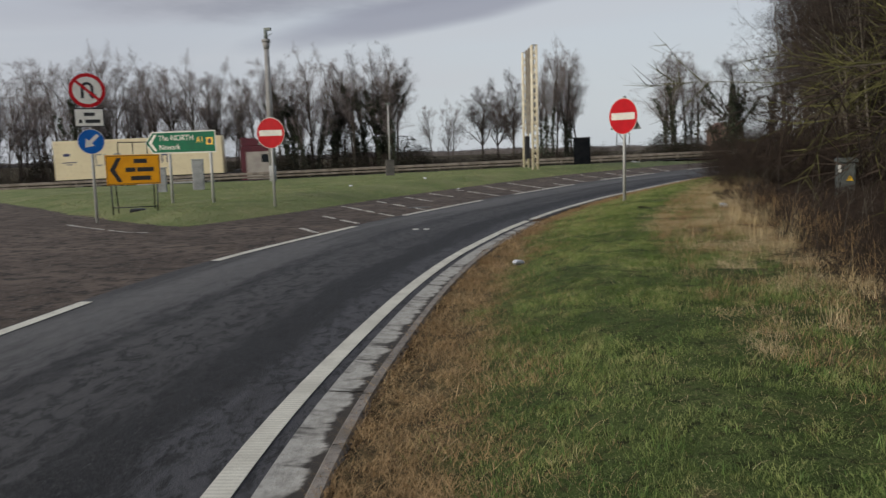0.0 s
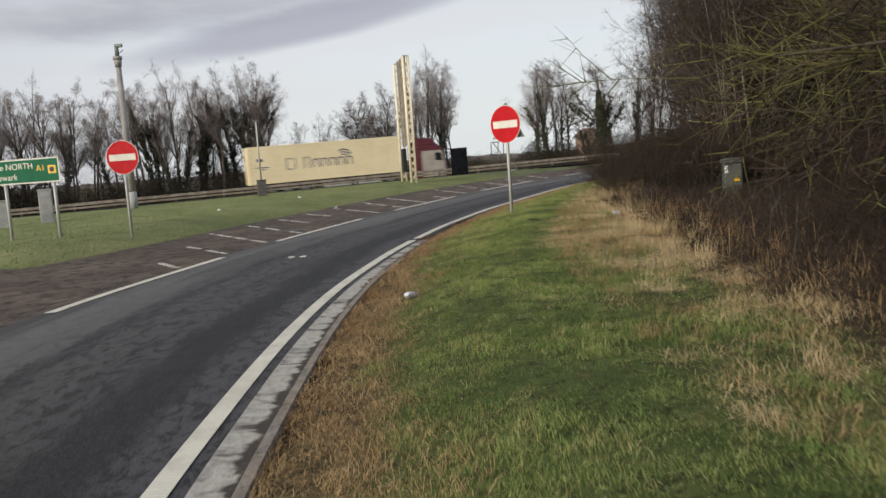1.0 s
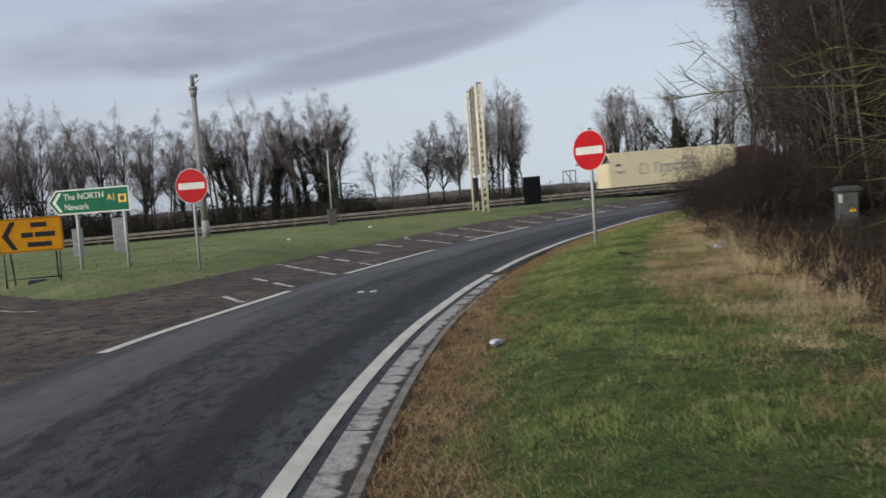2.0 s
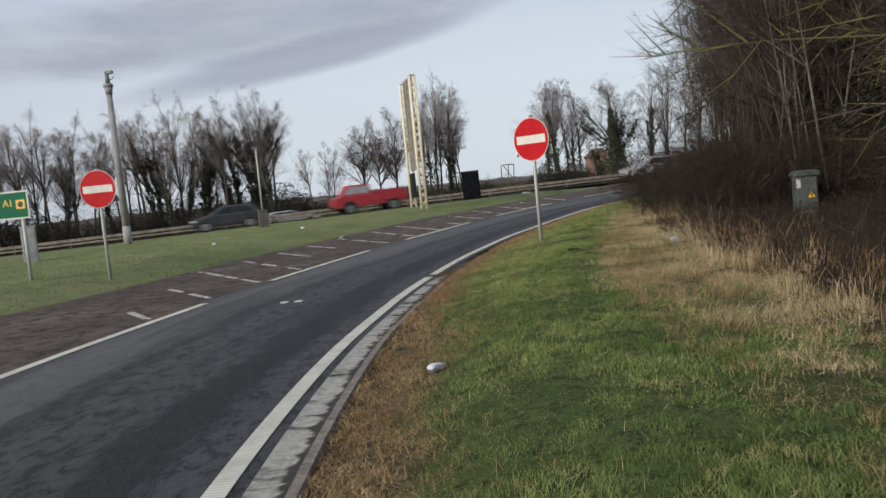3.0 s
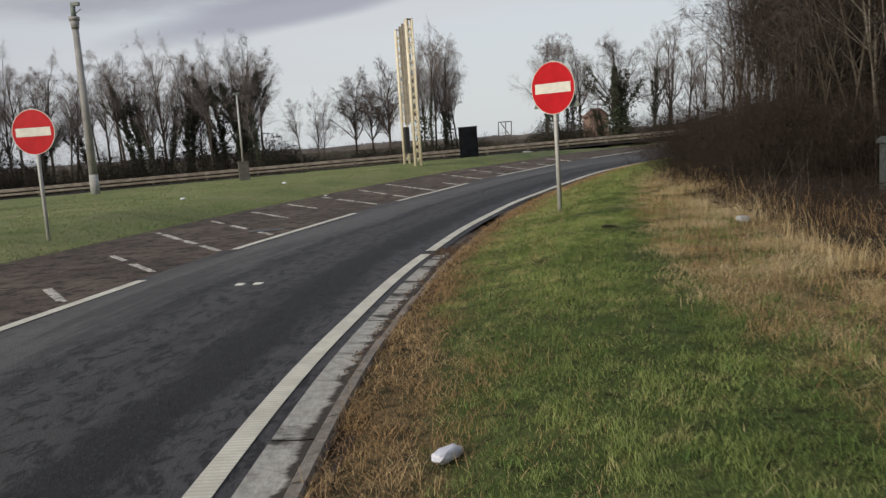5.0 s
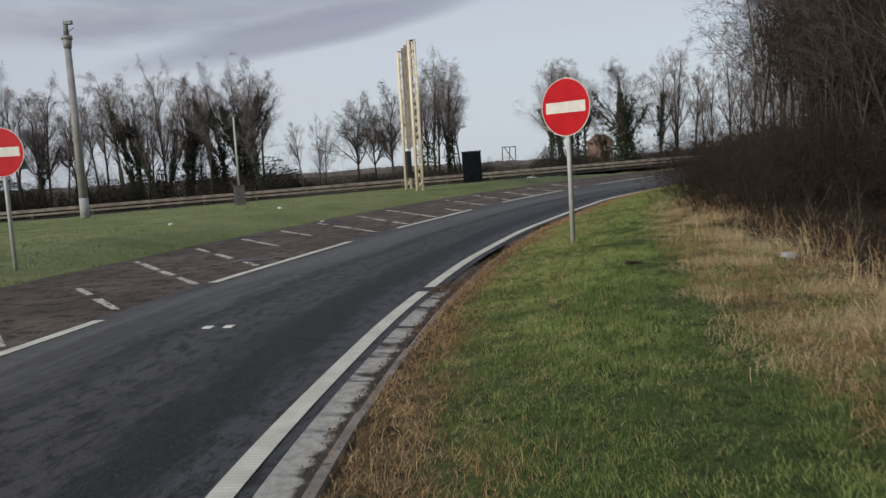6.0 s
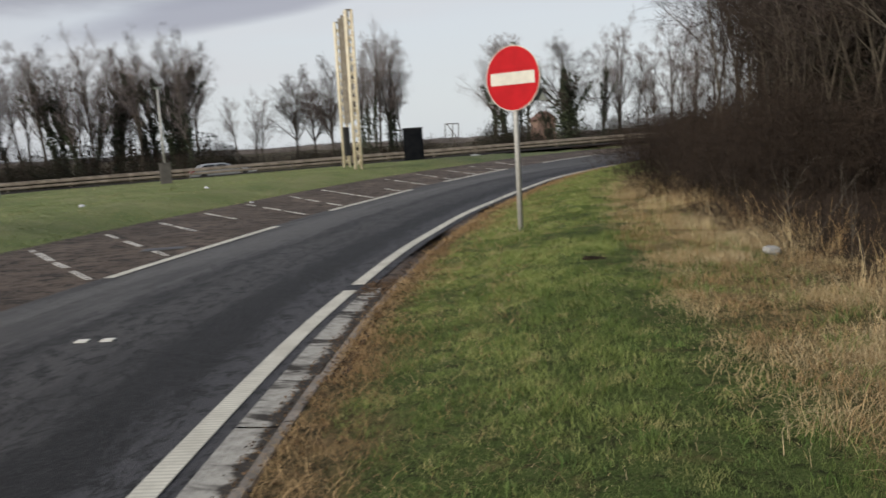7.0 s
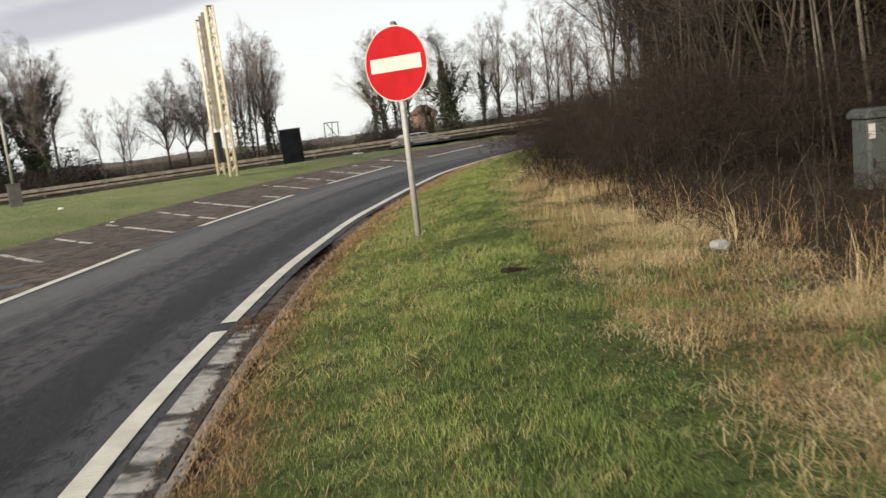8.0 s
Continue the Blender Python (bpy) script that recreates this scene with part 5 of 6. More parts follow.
def build_far_woods():
    """A low uneven line of distant woods round the horizon."""
    verts, faces = [], []
    n = 1800
    for i in range(n):
        a = math.radians(-110 + 220 * i / (n - 1))
        d = 330 + 60 * noise.noise((i * 0.008, 3.0, 0))
        h = 1.7 + 1.6 * abs(noise.noise((i * 0.014, 0.0, 0))) + 0.5 * noise.noise((i * 0.14, 1.0, 0)) + 0.7 * noise.noise((i * 0.83, 5.0, 0))
        for dd, z in ((0, -1.0), (0, h * 0.7), (6, h), (14, h * 0.8), (18, -1.0)):
            verts.append((math.sin(a) * (d + dd), math.cos(a) * (d + dd), z))
    for i in range(n - 1):
        for c in range(4):
            j = i * 5 + c
            faces.append((j, j + 5, j + 6, j + 1))
    ob = tagged(part("far_woods", mesh_of("far_woods", verts, faces), HAZEWOODS), "distant brown winter woods on the horizon, haze put into their colour", "woods", kind="stuff")
    return ob


build_far_trees()
build_thicket()
build_wood()
build_far_woods()


# ---- grass ----
def blades(name, xs, ys, height, width, lean, material, seed, label, lie=None):
    """Bent blades rooted at the given places, as one mesh; lie: the way each one is combed."""
    rng = np.random.default_rng(seed)
    n = len(xs)
    root = np.stack([xs, ys, ground_z(xs, ys) - 0.01], 1)
    a = rng.uniform(0, 2 * math.pi, n)
    side = np.stack([np.cos(a), np.sin(a), np.zeros(n)], 1) * (width * rng.uniform(0.6, 1.3, n))[:, None]
    b = rng.uniform(0, 2 * math.pi, n) if lie is None else lie + rng.normal(size=n) * 0.55
    tip = np.stack([np.cos(b), np.sin(b), np.zeros(n)], 1) * (height * lean * rng.uniform(0.2, 1.4, n))[:, None]
    up = np.stack([np.zeros(n), np.zeros(n), height], 1)
    mid = root + up * 0.6 + tip * 0.35
    end = root + up * rng.uniform(0.75, 1.0, n)[:, None] + tip
    v = np.stack([root - side, root + side, mid - side * 0.7, mid + side * 0.7, end], 1).reshape(-1, 3)
    i = (np.arange(n) * 5)[:, None]
    f = np.concatenate([i + np.array([[0, 1, 3]]), i + np.array([[0, 3, 2]]), i + np.array([[2, 3, 4]])])
    me = quick_mesh(name, v, f)
    return tagged(part(name, me, material), label, "grass", kind="stuff")


def tufts(name, cx, cy, count, reach, width, material, seed, label, flat=1.0, spread=0.07):
    """Tussocks of long curved blades that spring from each place and fall over, mostly one way."""
    rng = np.random.default_rng(seed)
    n = len(cx) * count
    x = np.repeat(cx, count) + rng.normal(size=n) * spread
    y = np.repeat(cy, count) + rng.normal(size=n) * spread
    root = np.stack([x, y, ground_z(x, y) - 0.01], 1)
    lie = np.repeat(rng.uniform(0, 2 * math.pi, len(cx)), count) + rng.normal(size=n) * 1.1
    out = np.stack([np.cos(lie), np.sin(lie), np.zeros(n)], 1)
    size = np.repeat(reach, count) * rng.uniform(0.35, 1.15, n)
    fall = np.clip(flat * rng.uniform(0.3, 1.3, n), 0.1, 1.5)
    a = rng.uniform(0, 2 * math.pi, n)
    side = np.stack([np.cos(a), np.sin(a), np.zeros(n)], 1) * (width * rng.uniform(0.6, 1.3, n))[:, None]
    kink = rng.normal(size=(n, 3)) * np.array([0.12, 0.12, 0.05])
    rise = np.array([0, 0, 1.0])
    p1 = root + size[:, None] * (0.42 * rise * (1 - 0.28 * fall[:, None]) + 0.22 * fall[:, None] * out)
    p2 = root + size[:, None] * (0.7 * rise * np.maximum(0.12, 1 - 0.62 * fall[:, None]) + 0.55 * fall[:, None] * out + kink * 0.5)
    p3 = root + size[:, None] * (0.9 * rise * np.maximum(0.08, 1 - 0.85 * fall[:, None]) + 0.92 * fall[:, None] * out + kink)
    v = np.stack([root - side, root + side, p1 - side, p1 + side, p2 - side * 0.75, p2 + side * 0.75, p3], 1).reshape(-1, 3)
    i = (np.arange(n) * 7)[:, None]
    f = np.concatenate([i + np.array([c]) for c in ((0, 1, 3), (0, 3, 2), (2, 3, 5), (2, 5, 4), (4, 5, 6))])
    return tagged(part(name, quick_mesh(name, v, f), material), label, "grass", kind="stuff")


def field_noise(xs, ys, scale, z=0.0):
    return np.array([noise.noise((a * scale, b * scale, z)) for a, b in zip(xs, ys)])


def build_grass():
    rng = np.random.default_rng(7)

    def spread(n, y0, y1, p0, p1, near=1.0):
        y = y0 + (y1 - y0) * rng.random(n) ** near
        p = rng.uniform(p0, p1, n)
        return KERBLINE(y) + 0.645 + p, y, p

    # green sward in tufts, close-set where the walk passes
    parts_ = [spread(330000, 2.8, 18, 0.2, 4.1), spread(180000, 18, 38, 0.2, 3.8, 1.3)]
    x, y, p = (np.concatenate([q[i] for q in parts_]) for i in range(3))
    patch = field_noise(x, y, 0.9)
    clump = field_noise(x, y, 4.2, 4.0)
    dry = smooth(0.35, 0.95, p + 0.5 * patch + 0.4 * smooth(11, 16, y)) * (1 - (0.75 - 0.35 * (1 - smooth(9, 13, y))) * smooth(2.4, 3.0, p + 0.9 * patch)) * (1 - smooth(3.3, 3.9, p))
    keep = rng.random(len(x)) < dry * (0.35 + 0.65 * smooth(-0.35, 0.15, clump))
    x, y, patch, clump = x[keep], y[keep], patch[keep], clump[keep]
    far = smooth(11, 34, y)
    h = (0.016 + 0.034 * rng.random(len(x)) ** 1.6 + 0.045 * np.clip(clump, 0, 1) + 0.02 * np.clip(-patch, 0, 1)) * (1 + 0.3 * far)
    blades("verge_grass", x, y, h, 0.0012 + 0.0045 * far, 1.2, BLADE, 1, "short green verge grass")
    # dead brown grass along the kerb
    x, y, p = spread(260000, 2.6, 40, -0.12, 1.4, 1.5)
    over = p > -0.02 - 0.1 * smooth(12.5, 15, y)
    x, y, p = x[over], y[over], p[over]
    keep = rng.random(len(x)) < (1 - 0.93 * smooth(0.35, 1.05, p + 0.55 * field_noise(x, y, 0.9) + 0.4 * smooth(11, 16, y))) * (0.25 + 0.75 * smooth(-0.3, 0.2, field_noise(x, y, 3.6, 8.0)))
    x, y = x[keep], y[keep]
    blades("kerbside_grass", x, y, 0.015 + 0.085 * rng.random(len(x)) ** 2.0, 0.0016 + 0.004 * smooth(10, 34, y), 1.9, KERBSTRAW, 2, "brown dead grass along the kerb")
    # scattered straw in the green
    x, y, p = spread(26000, 2.8, 34, 0.3, 3.2, 1.2)
    keep = rng.random(len(x)) < 0.15 + 0.85 * smooth(-0.05, 0.35, field_noise(x, y, 1.6, 3.0))
    x, y = x[keep], y[keep]
    blades("straw_stalks", x, y, 0.025 + 0.045 * rng.random(len(x)), 0.001 + 0.002 * smooth(11, 34, y), 1.8, STRAW, 3, "straw stalks among the green grass")
    # taller rank tufts standing out of the sward
    cx, cy, cp = spread(900, 2.8, 24, 0.7, 3.6, 1.1)
    cx[:14], cy[:14], cp[:14] = -0.42 + rng.normal(size=14) * 0.16, 20.8 + rng.normal(size=14) * 0.16, 3.2
    tufts("rank_tufts", cx, cy, 26, rng.uniform(0.07, 0.15, 900) * (0.8 + 0.5 * smooth(2.0, 3.2, cp)), 0.0018, RANKBLADE, 9, "dark green rank tufts in the verge", 0.7, 0.035)
    # matted tussocks towards the thicket
    cx, cy, cp = spread(5200, 2.8, 31, 1.8, 4.0, 1.05)
    near = 1 - smooth(8.5, 12.5, cy)
    keep = rng.random(5200) < smooth(2.4, 3.0, cp + 0.9 * field_noise(cx, cy, 0.9)) * (1 - 0.72 * near) * (0.06 + 0.94 * smooth(-0.12, 0.22, field_noise(cx, cy, 1.5, 2.0)))
    cx, cy, cp = cx[keep], cy[keep], cp[keep]
    cx[:6], cy[:6] = -0.45 + rng.normal(size=6) * 0.14, 20.75 + rng.normal(size=6) * 0.14
    tufts("tussock_grass", cx, cy, 62, rng.uniform(0.1, 0.3, len(cx)) * (0.75 + 0.35 * smooth(2.8, 3.8, cp)), 0.0012, STRAW, 4, "matted bleached tussock grass before the thicket", 1.3, 0.09)
    cx, cy, cp = spread(1500, 2.8, 26, 2.5, 4.2)
    keep = rng.random(1500) < 1 - 0.6 * (1 - smooth(9, 13, cy))
    cx, cy = cx[keep], cy[keep]
    tufts("brown_tussocks", cx, cy, 30, rng.uniform(0.1, 0.26, len(cx)), 0.0013, KERBSTRAW, 10, "brown dead grass matted among the tussocks", 1.1, 0.08)
    # dead stalks that stand against the thicket
    edge = [[5, 10, 15, 20, 25, 30], [2.0, 1.9, 1.95, 1.75, 1.8, 3.0]]
    cy = rng.uniform(6, 29, 220)
    cx = np.interp(cy, *edge) + rng.normal(size=220) * 0.28
    keep = (field_noise(cx, cy, 1.1, 12.0) > 0.0) & (rng.random(220) < 0.3 + 0.7 * smooth(9, 13, cy))
    cx, cy = cx[keep], cy[keep]
    tufts("dead_stalks", cx, cy, 22, rng.uniform(0.25, 0.6, len(cx)), 0.0015, STRAW, 5, "tall dead stalks before the thicket", 0.45, 0.06)
    cy = rng.uniform(5, 29, 320)
    cx = np.interp(cy, *edge) + 0.2 + np.abs(rng.normal(size=320)) * 0.5
    tufts("brown_stalks", cx, cy, 10, rng.uniform(0.25, 0.6, 320), 0.0015, KERBSTRAW, 11, "brown dead stalks in the edge of the thicket", 0.45, 0.12)
    # dead leaves and silt washed against the kerb
    y = rng.uniform(3, 24, 5200)
    p = np.abs(rng.normal(size=5200)) * 0.16 - 0.04
    x = KERBLINE(y) + 0.645 + p
    c = np.stack([x, y, ground_z(x, y) + 0.012], 1)
    tagged(part("dead_leaves", leaves("dead_leaves", c, 0.0095, rng), LEAFLITTER), "brown dead leaves along the kerb", "leaves", kind="stuff")
    y = np.concatenate([rng.uniform(12, 22, 1500), rng.normal(18.15, 0.25, 900)])
    o = np.concatenate([rng.uniform(0.42, 0.56, 1500), rng.uniform(0.2, 0.56, 900)])
    x = KERBLINE(y) + o
    c = np.stack([x, y, slip_z(x, y) + 0.032], 1)
    tagged(part("channel_litter", leaves("channel_litter", c, 0.009, rng), LEAFLITTER), "dead leaves and twigs lying in the channel", "leaves", kind="stuff")
    # coarse grass of the island
    n = 90000
    y = rng.uniform(16.5, 50, n)
    x = TURFLINE(y) - 0.1 - 16 * rng.random(n) ** 1.6
    inside = (y - np.interp(x, NOSE_X, NOSE_Y) > 0.3) & (x * ACROSS[0] + y * ACROSS[1] < EDGE - 0.4)
    x, y = x[inside], y[inside]
    patch = field_noise(x, y, 0.5, 9.0)
    blades("island_grass", x, y, 0.02 + 0.05 * rng.random(len(x)), np.full(len(x), 0.006), 1.7, ISLANDBLADE, 6, "short green grass on the traffic island")
    x, y = x[::8][patch[::8] > 0.05], y[::8][patch[::8] > 0.05]
    blades("island_straw", x, y, 0.02 + 0.05 * rng.random(len(x)), np.full(len(x), 0.005), 1.7, STRAW, 8, "bleached grass on the traffic island")


build_grass()


# ---- litter and small things ----
def crumple(name, x, y, lx, ly, lz, turn, mat, label, category, seed, lift=0.0):
    rng = np.random.default_rng(seed)
    bm = bmesh.new()
    bmesh.ops.create_icosphere(bm, subdivisions=3, radius=1.0)
    for v in bm.verts:
        r = 1 + 0.22 * noise.noise(v.co * 2.3 + Vector((seed, 0, 0))) + 0.08 * noise.noise(v.co * 7.0)
        q = v.co * r
        v.co = (math.copysign(abs(q.x) ** 0.6, q.x) * lx / 2, math.copysign(abs(q.y) ** 0.6, q.y) * ly / 2, q.z * lz / 2)
    ob = part(name, bm, mat)
    ob.matrix_basis = pose(x, y, float(ground_z(x, y)) + lz * 0.3 + lift, 0, 8, turn)
    return tagged(ob, label, category)


crumple("litter", -1.393, 10.272, 0.23, 0.08, 0.065, 66, LITTER, "crumpled white paper cup lying in bleached grass", "litter", 3, 0.02)
crumple("litter", 1.66, 16.9, 0.17, 0.1, 0.085, 20, CONCRETE, "pale plastic bag caught in the tussock grass", "litter", 5, 0.03)
crumple("litter", -0.65, 55.5, 0.9, 0.35, 0.2, 25, LABEL, "pale flattened debris on the grass by the road", "litter", 7)
crumple("soil_mound", 0.12, 17.35, 0.26, 0.16, 0.05, 15, SOIL, "dark crumbled soil showing in the grass", "soil", 52)
for sx, sy in ((-7.6, 33.2), (-5.7, 36.9), (-11.4, 30.5), (-9.9, 36.2), (-4.9, 40.0)):
    crumple("litter", sx, sy, 0.16, 0.12, 0.08, sx * 40, LITTER, "small white scrap of litter on the ground", "litter", int(sy))


def build_far_house():
    x, y = at_az(4.9, 150)
    h = thing("house", pose(x, y, float(ground_z(x, y)), 0, 0, 20), "far orange brick house gable between the trees", "house")
    part("wall", slab([(-1.7, 0), (1.7, 0), (1.7, 4.0), (0, 5.2), (-1.7, 4.0)], -1.6, 1.6), BRICK, h)
    part("roof", slab([(-2.0, 3.8), (0, 5.25), (2.0, 3.8), (2.0, 4.0), (0, 5.45), (-2.0, 4.0)], -1.8, 1.8), TILE, h)
    part("window", box(-0.6, 0.6, -1.65, -1.605, 1.2, 2.4), GLASS, h)
    x, y = at_az(-1.2, 88)
    f = thing("metal_frame", pose(x, y, float(ground_z(x, y)), 0, 0, 10), "leaning dark metal frame beyond the road", "frame")
    for x0, x1 in ((-1.0, -0.4), (-0.3, 0.4), (0.3, 1.0), (1.4, -0.2)):
        part("strut", rod((x0, 0, 0), (x1 - 0.5, 0, 3.2), 0.05), DARKBOX, f)
    part("cross_tube", rod((-0.9, 0, 3.2), (0.5, 0, 3.2), 0.05), DARKBOX, f)
    part("low_tube", rod((-1.0, 0, 1.2), (1.1, 0, 1.2), 0.05), DARKBOX, f)


build_far_house()


# ---- vehicles ----
def wheel(parent, x, y, r, rim=RIM):
    out = -1 if y < 0 else 1
    bm = rod((x, y - 0.1, r), (x, y + 0.1, r), r, None, 22)
    w = part("wheel", bm, RUBBER, parent, "black tyre on a pale rim")
    part("rim", rod((x, y + out * 0.1005, r), (x, y + out * 0.112, r), r * 0.66, r * 0.6, 16), rim, w)
    part("hub", rod((x, y + out * 0.1125, r), (x, y + out * 0.12, r), r * 0.16, None, 10), BLACK, w)


def car(name, paint, body, cabin, panes, wheels, r, width, label):
    """body, cabin and panes are outlines in length and height; the front is towards +x."""
    ob = thing(name, Matrix(), label, "car")
    half = width / 2
    part("body", slab(body, -half, half, 0.05), paint, ob)

    def narrow(x, z):
        return 1 - 0.2 * max(0.0, z - cabin[0][1]) / (max(p[1] for p in cabin) - cabin[0][1])
    part("cabin", slab(cabin, -half * 0.94, half * 0.94, 0.04, taper=narrow), paint, ob)
    for out in (-1, 1):
        for pane in panes:
            verts = []
            for d in (0.006, 0.0):
                for x, z in pane:
                    verts.append((x, out * (half * 0.94 * narrow(x, z) + d), z))
            n = len(pane)
            faces = [tuple(range(n)), tuple(range(2 * n - 1, n - 1, -1))] + [(i, (i + 1) % n, n + (i + 1) % n, n + i) for i in range(n)]
            part("side_window", mesh_of("side_window", verts, faces), GLASS, ob)
        for x in wheels:
            part("wheel_arch", rod((x, out * (half - 0.02), r + 0.02), (x, out * (half + 0.004), r + 0.02), r * 1.14, None, 22), BLACK, ob)
            wheel(ob, x, out * (half - 0.07), r)
        front, rear = max(p[0] for p in body), min(p[0] for p in body)
        part("headlight", box(front - 0.32, front - 0.06, out * half - 0.12, out * half + 0.004, 0.62, 0.78, 0.03), LAMPGLASS, ob)
        part("tail_light", box(rear + 0.04, rear + 0.2, out * half - 0.1, out * half + 0.004, 0.75, 0.98, 0.02), TAIL, ob)
        part("door_mirror", box(cabin[-1][0] - 0.6, cabin[-1][0] - 0.42, out * (half + 0.05) - 0.07, out * (half + 0.05) + 0.07, 0.92, 1.04, 0.03), paint, ob)
        part("sill", box(wheels[0] + r * 1.2, wheels[1] - r * 1.2, out * half - 0.03, out * half + 0.006, 0.27, 0.42, 0.01), BLACK, ob, "dark lower sill")
        part("bumper_end", box(front - 0.5, front - 0.02, out * half - 0.05, out * half + 0.006, 0.3, 0.45, 0.01), BLACK, ob)
    return ob


def build_cars():
    hatch = [(-2.05, 0.3), (2.05, 0.28), (2.15, 0.55), (2.05, 0.78), (1.1, 0.95), (-1.95, 1.0), (-2.12, 0.7)]
    roof = [(-1.95, 0.93), (-1.45, 1.45), (0.15, 1.47), (1.15, 0.9)]
    panes = [[(-1.62, 1.0), (-1.32, 1.37), (-0.55, 1.4), (-0.5, 1.0)], [(-0.42, 1.0), (-0.47, 1.4), (0.1, 1.4), (0.82, 1.0)]]
    suv = [(-1.96, 0.32), (1.96, 0.3), (2.06, 0.52), (2.0, 0.76), (1.75, 0.87), (1.12, 0.97), (-1.88, 1.05), (-2.02, 0.72)]
    top = [(-1.9, 0.98), (-1.62, 1.4), (-1.2, 1.49), (0.1, 1.5), (0.4, 1.42), (1.14, 0.94)]
    tall = [[(-1.68, 1.06), (-1.48, 1.35), (-0.68, 1.42), (-0.64, 1.04)], [(-0.56, 1.04), (-0.6, 1.42), (0.12, 1.42), (0.8, 1.02)]]
    dark = car("dark_car", CARDARK, hatch, roof, panes, (-1.3, 1.32), 0.32, 1.76, "dark grey hatchback driving along the main road")
    white = car("white_car", CARWHITE, suv, top, tall, (-1.22, 1.24), 0.33, 1.78, "white sports utility car driving along the main road")
    low = [(-1.95, 0.88), (-1.4, 1.3), (0.1, 1.32), (1.15, 0.86)]
    slim = [[(-1.55, 0.94), (-1.28, 1.23), (-0.55, 1.26), (-0.5, 0.94)], [(-0.42, 0.94), (-0.47, 1.26), (0.08, 1.26), (0.78, 0.94)]]
    silver = car("silver_car", CARSILVER, hatch, low, slim, (-1.3, 1.32), 0.32, 1.76, "silver car driving along the far carriageway")
    grey = car("grey_car", CARSILVER, hatch, low, slim, (-1.3, 1.32), 0.32, 1.76, "pale grey car driving along the far carriageway")
    return dark, white, silver, grey


def build_pickup():
    ob = thing("pickup_truck", Matrix(), "faded red vintage pickup truck driving along the main road", "pickup truck")
    part("body", slab([(-2.4, 0.5), (2.25, 0.45), (2.34, 0.75), (2.3, 1.1), (1.75, 1.2), (-0.15, 1.22), (-0.16, 1.05), (-2.4, 1.05)], -0.92, 0.92, 0.05), CARRED, ob)
    bed = box(-2.42, -0.2, 0.86, 0.94, 0.72, 1.36, 0.02)
    box(-2.42, -0.2, -0.94, -0.86, 0.72, 1.36, 0.02, into=bed)
    box(-2.44, -2.36, -0.855, 0.855, 0.72, 1.36, 0.02, into=bed)
    part("load_bed", bed, CARRED, ob, "open red load bed")
    part("cab", slab([(-0.15, 1.15), (-0.08, 1.84), (1.35, 1.86), (1.85, 1.18)], -0.84, 0.84, 0.06, taper=lambda x, z: 1 - 0.12 * max(0, z - 1.15) / 0.7), CARRED, ob)
    for out in (-1, 1):
        for pane in ([(0.02, 1.28), (0.06, 1.74), (0.62, 1.75), (0.62, 1.28)], [(0.72, 1.28), (0.72, 1.75), (1.28, 1.75), (1.62, 1.28)]):
            verts = [(x, out * (0.84 * (1 - 0.12 * max(0, z - 1.15) / 0.7) + d), z) for d in (0.012, 0.0) for x, z in pane]
            part("side_window", mesh_of("side_window", verts, [(0, 1, 2, 3), (7, 6, 5, 4), (0, 1, 5, 4), (1, 2, 6, 5), (2, 3, 7, 6), (3, 0, 4, 7)]), SKYGLASS, ob, "side window with the pale sky put into its colour")
        for x in (-1.5, 1.35):
            part("wheel_arch", rod((x, out * 0.9, 0.42), (x, out * 0.925, 0.42), 0.46, None, 22), BLACK, ob)
            wheel(ob, x, out * 0.86, 0.37, BACKPLATE)
        part("headlight", rod((2.2, out * 0.66, 0.86), (2.3, out * 0.66, 0.86), 0.11), LAMPGLASS, ob)
    part("bumper", box(2.28, 2.42, -0.88, 0.88, 0.42, 0.58, 0.03), BLACK, ob)
    return ob


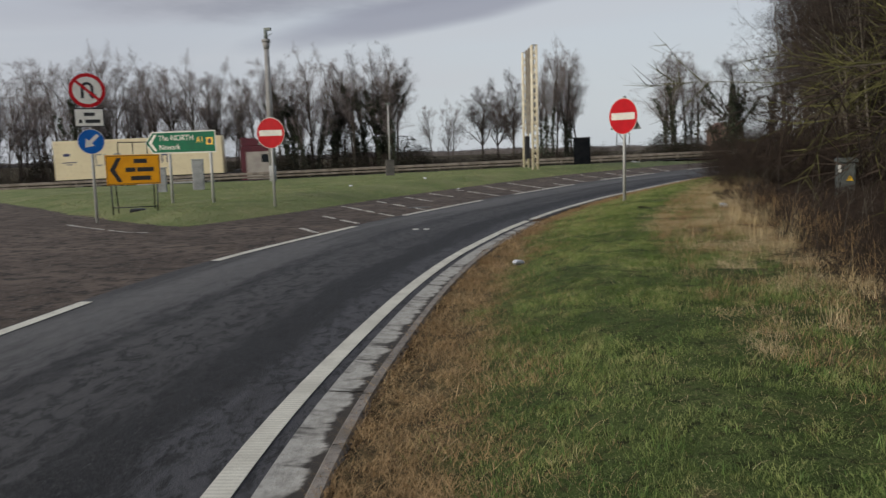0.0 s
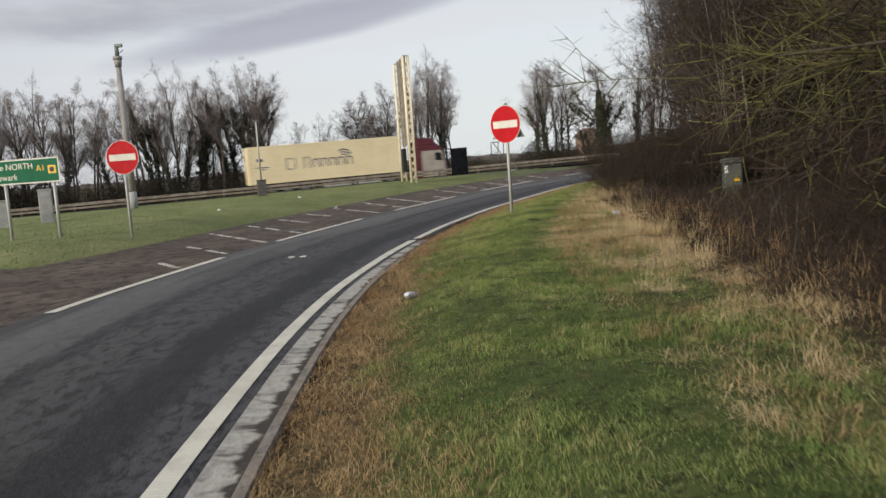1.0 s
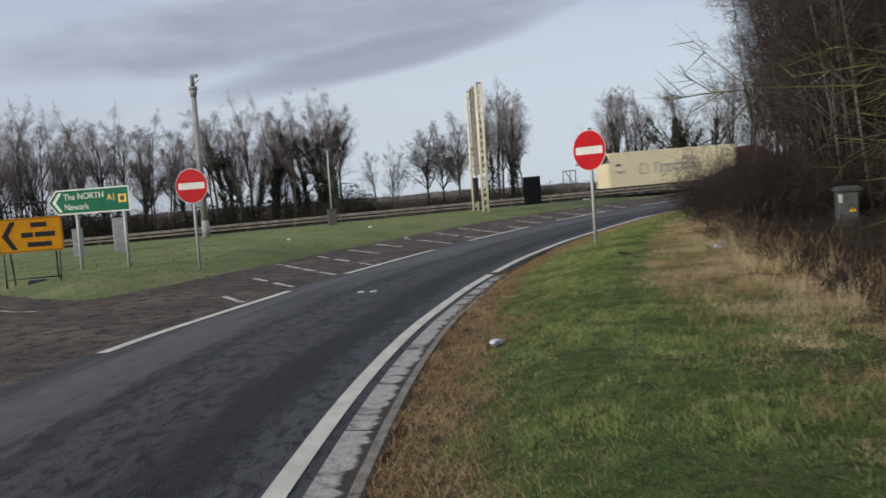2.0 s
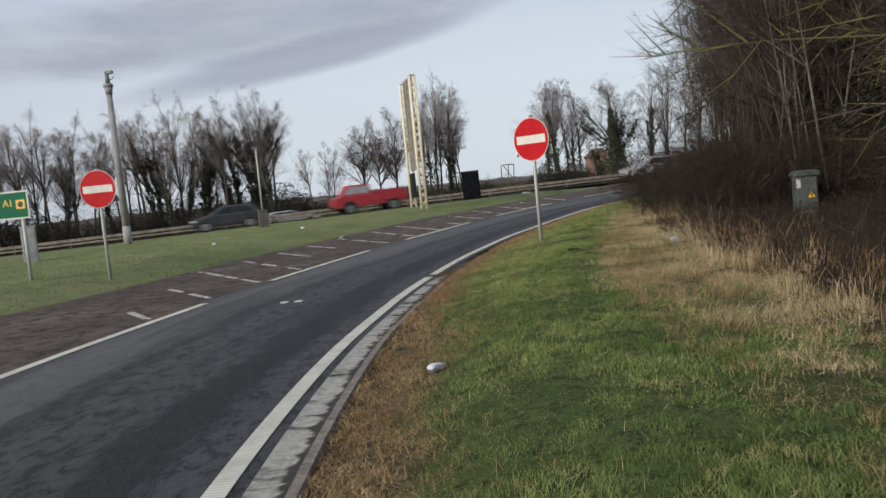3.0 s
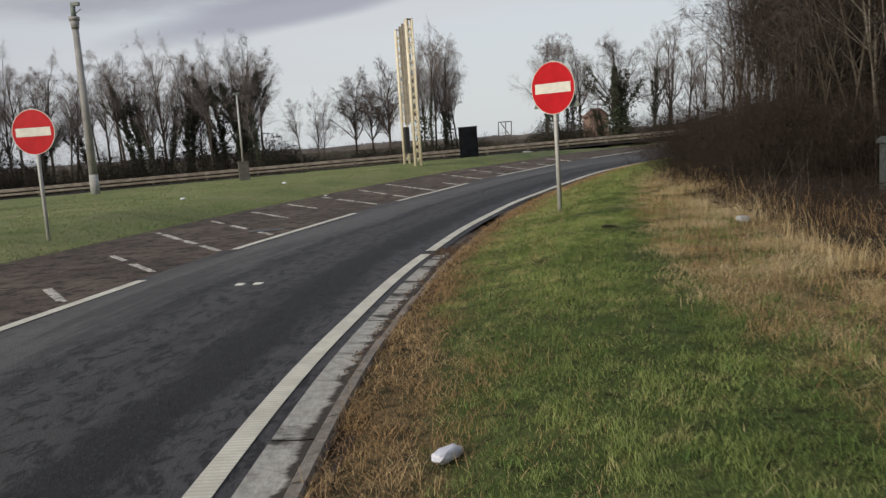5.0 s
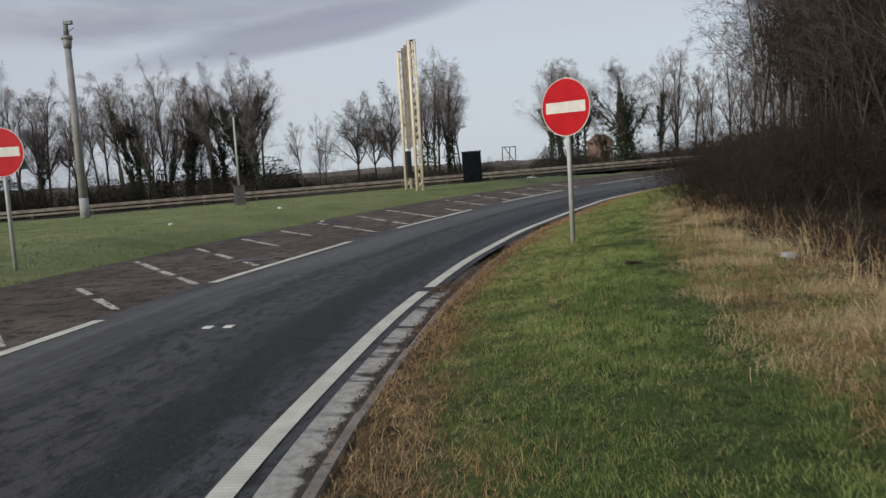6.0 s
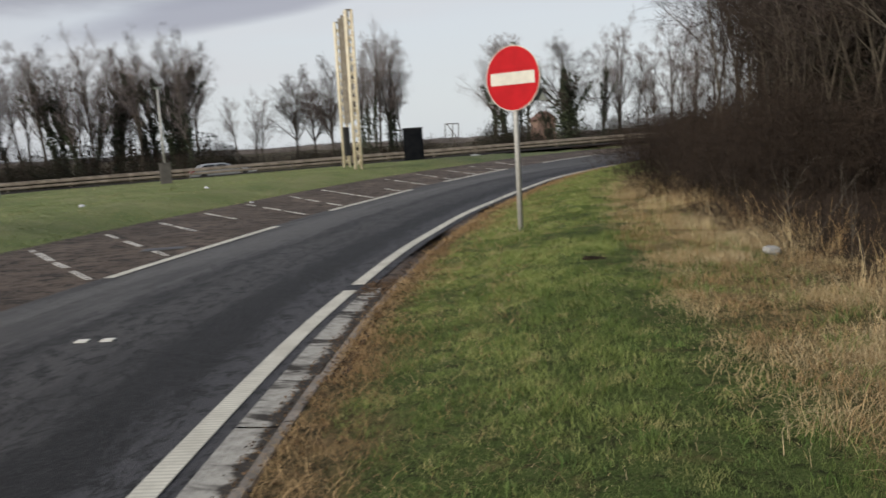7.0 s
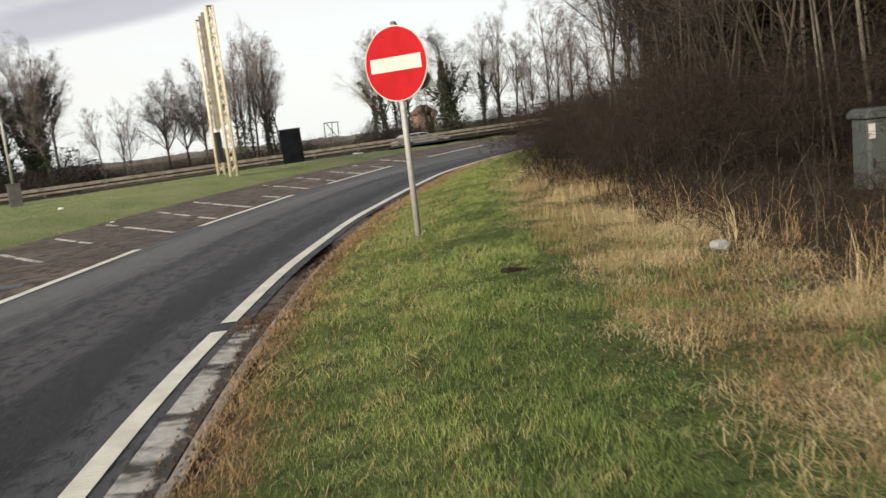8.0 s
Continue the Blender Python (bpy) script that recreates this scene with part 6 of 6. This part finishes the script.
def build_lorry():
    """Tractor with a container trailer; the origin is under the container's front end, the front towards +x."""
    ob = thing("lorry", Matrix(), "lorry with a maroon cab and a cream shipping container", "lorry")
    box_ = part("container", box(-12.19, 0, -1.22, 1.22, 1.2, 4.1, 0.02), BOXCREAM, ob, "cream shipping container with dark blue lettering")
    for x in (-12.15, -0.15):
        for y in (-1.235, 1.2):
            part("corner_post", box(x - 0.02, x + 0.14, y, y + 0.035, 1.21, 4.09), BOXCREAM, box_)
    for z in (1.22, 3.98):
        part("side_rail", box(-11.98, -0.2, -1.235, -1.2205, z, z + 0.1), BOXCREAM, box_)
    for k in range(8):
        x = -9.3 + k * 0.68
        mat = PALEINK if k < 3 else INK
        lo, hi = (2.15, 3.05) if k < 3 else (2.2, 2.85)
        bm = box(x, x + 0.1, -1.224, -1.2205, lo, hi)
        if k in (0,):
            box(x + 0.105, x + 0.5, -1.224, -1.2205, hi - 0.1, hi, into=bm)
            box(x + 0.105, x + 0.5, -1.224, -1.2205, lo, lo + 0.1, into=bm)
        elif k != 1:
            box(x + 0.105, x + 0.4, -1.224, -1.2205, hi - 0.1, hi, into=bm)
            box(x + 0.405, x + 0.5, -1.224, -1.2205, lo, hi, into=bm)
        part("logo_shape", bm, mat, box_)
    for r in (0.3, 0.5, 0.7):
        pts = [(-4.7 + q * math.cos(t), 2.75 + q * math.sin(t)) for q, ts in ((r, np.linspace(0.4, 2.2, 9)), (r - 0.09, np.linspace(2.2, 0.4, 9))) for t in ts]
        part("logo_arc", slab(pts, -1.224, -1.2205), INK, box_)
    for x0, x1, z0, z1 in ((-11.5, -11.05, 2.95, 3.15), (-11.6, -10.6, 2.45, 2.52), (-11.3, -10.9, 2.3, 2.36)):
        part("text_bar", box(x0, x1, -1.224, -1.2205, z0, z1), INK, box_)
    part("chassis", box(-12.1, 2.2, -0.45, 0.45, 0.85, 1.199), BLACK, ob)
    for x in (-10.6, -9.3, -8.0, -1.0, 2.6):
        for y in (-1.05, 1.05):
            wheel(ob, x, y, 0.5, BACKPLATE)
    for x in (-6.5, -4.0):
        part("side_guard", box(x, x + 2.2, -1.15, -1.1, 0.55, 0.85, 0.01), GALV, ob)
    part("cab", slab([(1.35, 0.5), (3.75, 0.45), (3.85, 1.5), (3.6, 2.9), (3.3, 3.15), (1.35, 3.15)], -1.22, 1.22, 0.06), MAROON, ob, "maroon sleeper cab")
    part("cab_side_panel", slab([(1.75, 0.6), (3.68, 0.6), (3.74, 1.5), (3.5, 2.72), (1.75, 2.72)], -1.232, -1.2205), CABSIDE, ob, "pale cab door panel")
    part("door_window", slab([(2.9, 1.9), (3.55, 1.85), (3.42, 2.5), (2.9, 2.5)], -1.238, -1.2325), GLASS, ob)
    part("windscreen", slab([(3.84, 1.7), (3.87, 1.72), (3.66, 2.7), (3.63, 2.68)], -1.1, 1.1), GLASS, ob)
    part("roof_fairing", slab([(1.4, 3.1505), (3.3, 3.1505), (2.6, 3.75), (1.4, 3.85)], -1.15, 1.15, 0.05), MAROON, ob)
    part("exhaust_stack", box(0.75, 1.25, -1.1, 1.1, 0.9, 1.4, 0.03), BLACK, ob)
    return ob


def motions():
    dark, white, silver, grey = build_cars()
    pickup, lorry = build_pickup(), build_lorry()

    def drive(ob, n, s0, t0, speed, ahead):
        """Along the main road: at s0 metres at t0 seconds."""
        rows = []
        for k in range(17):
            t = k * 0.5
            s = s0 + speed * (t - t0)
            p = ALONG * s + ACROSS * n
            rise = 0.94 if -70 < s < 60 else 0.0
            z = float(main_z(s, n))
            rows.append((t, pose(p[0], p[1], z, 0, -rise if ahead > 0 else rise, 25.03 if ahead > 0 else 205.03)))
        walk(ob, rows)

    drive(lorry, 66.0, 7.3, 0.5, 24.2, 1)
    drive(silver, 65.0, -3.6, 2.5, 27.0, 1)
    drive(grey, 65.0, -1.3, 6.5, 24.2, 1)
    drive(dark, 55.0, 4.6, 3.0, -32.0, -1)
    drive(pickup, 55.0, 13.5, 3.0, -30.4, -1)
    drive(white, 55.0, 19.5, 3.5, -30.6, -1)


motions()
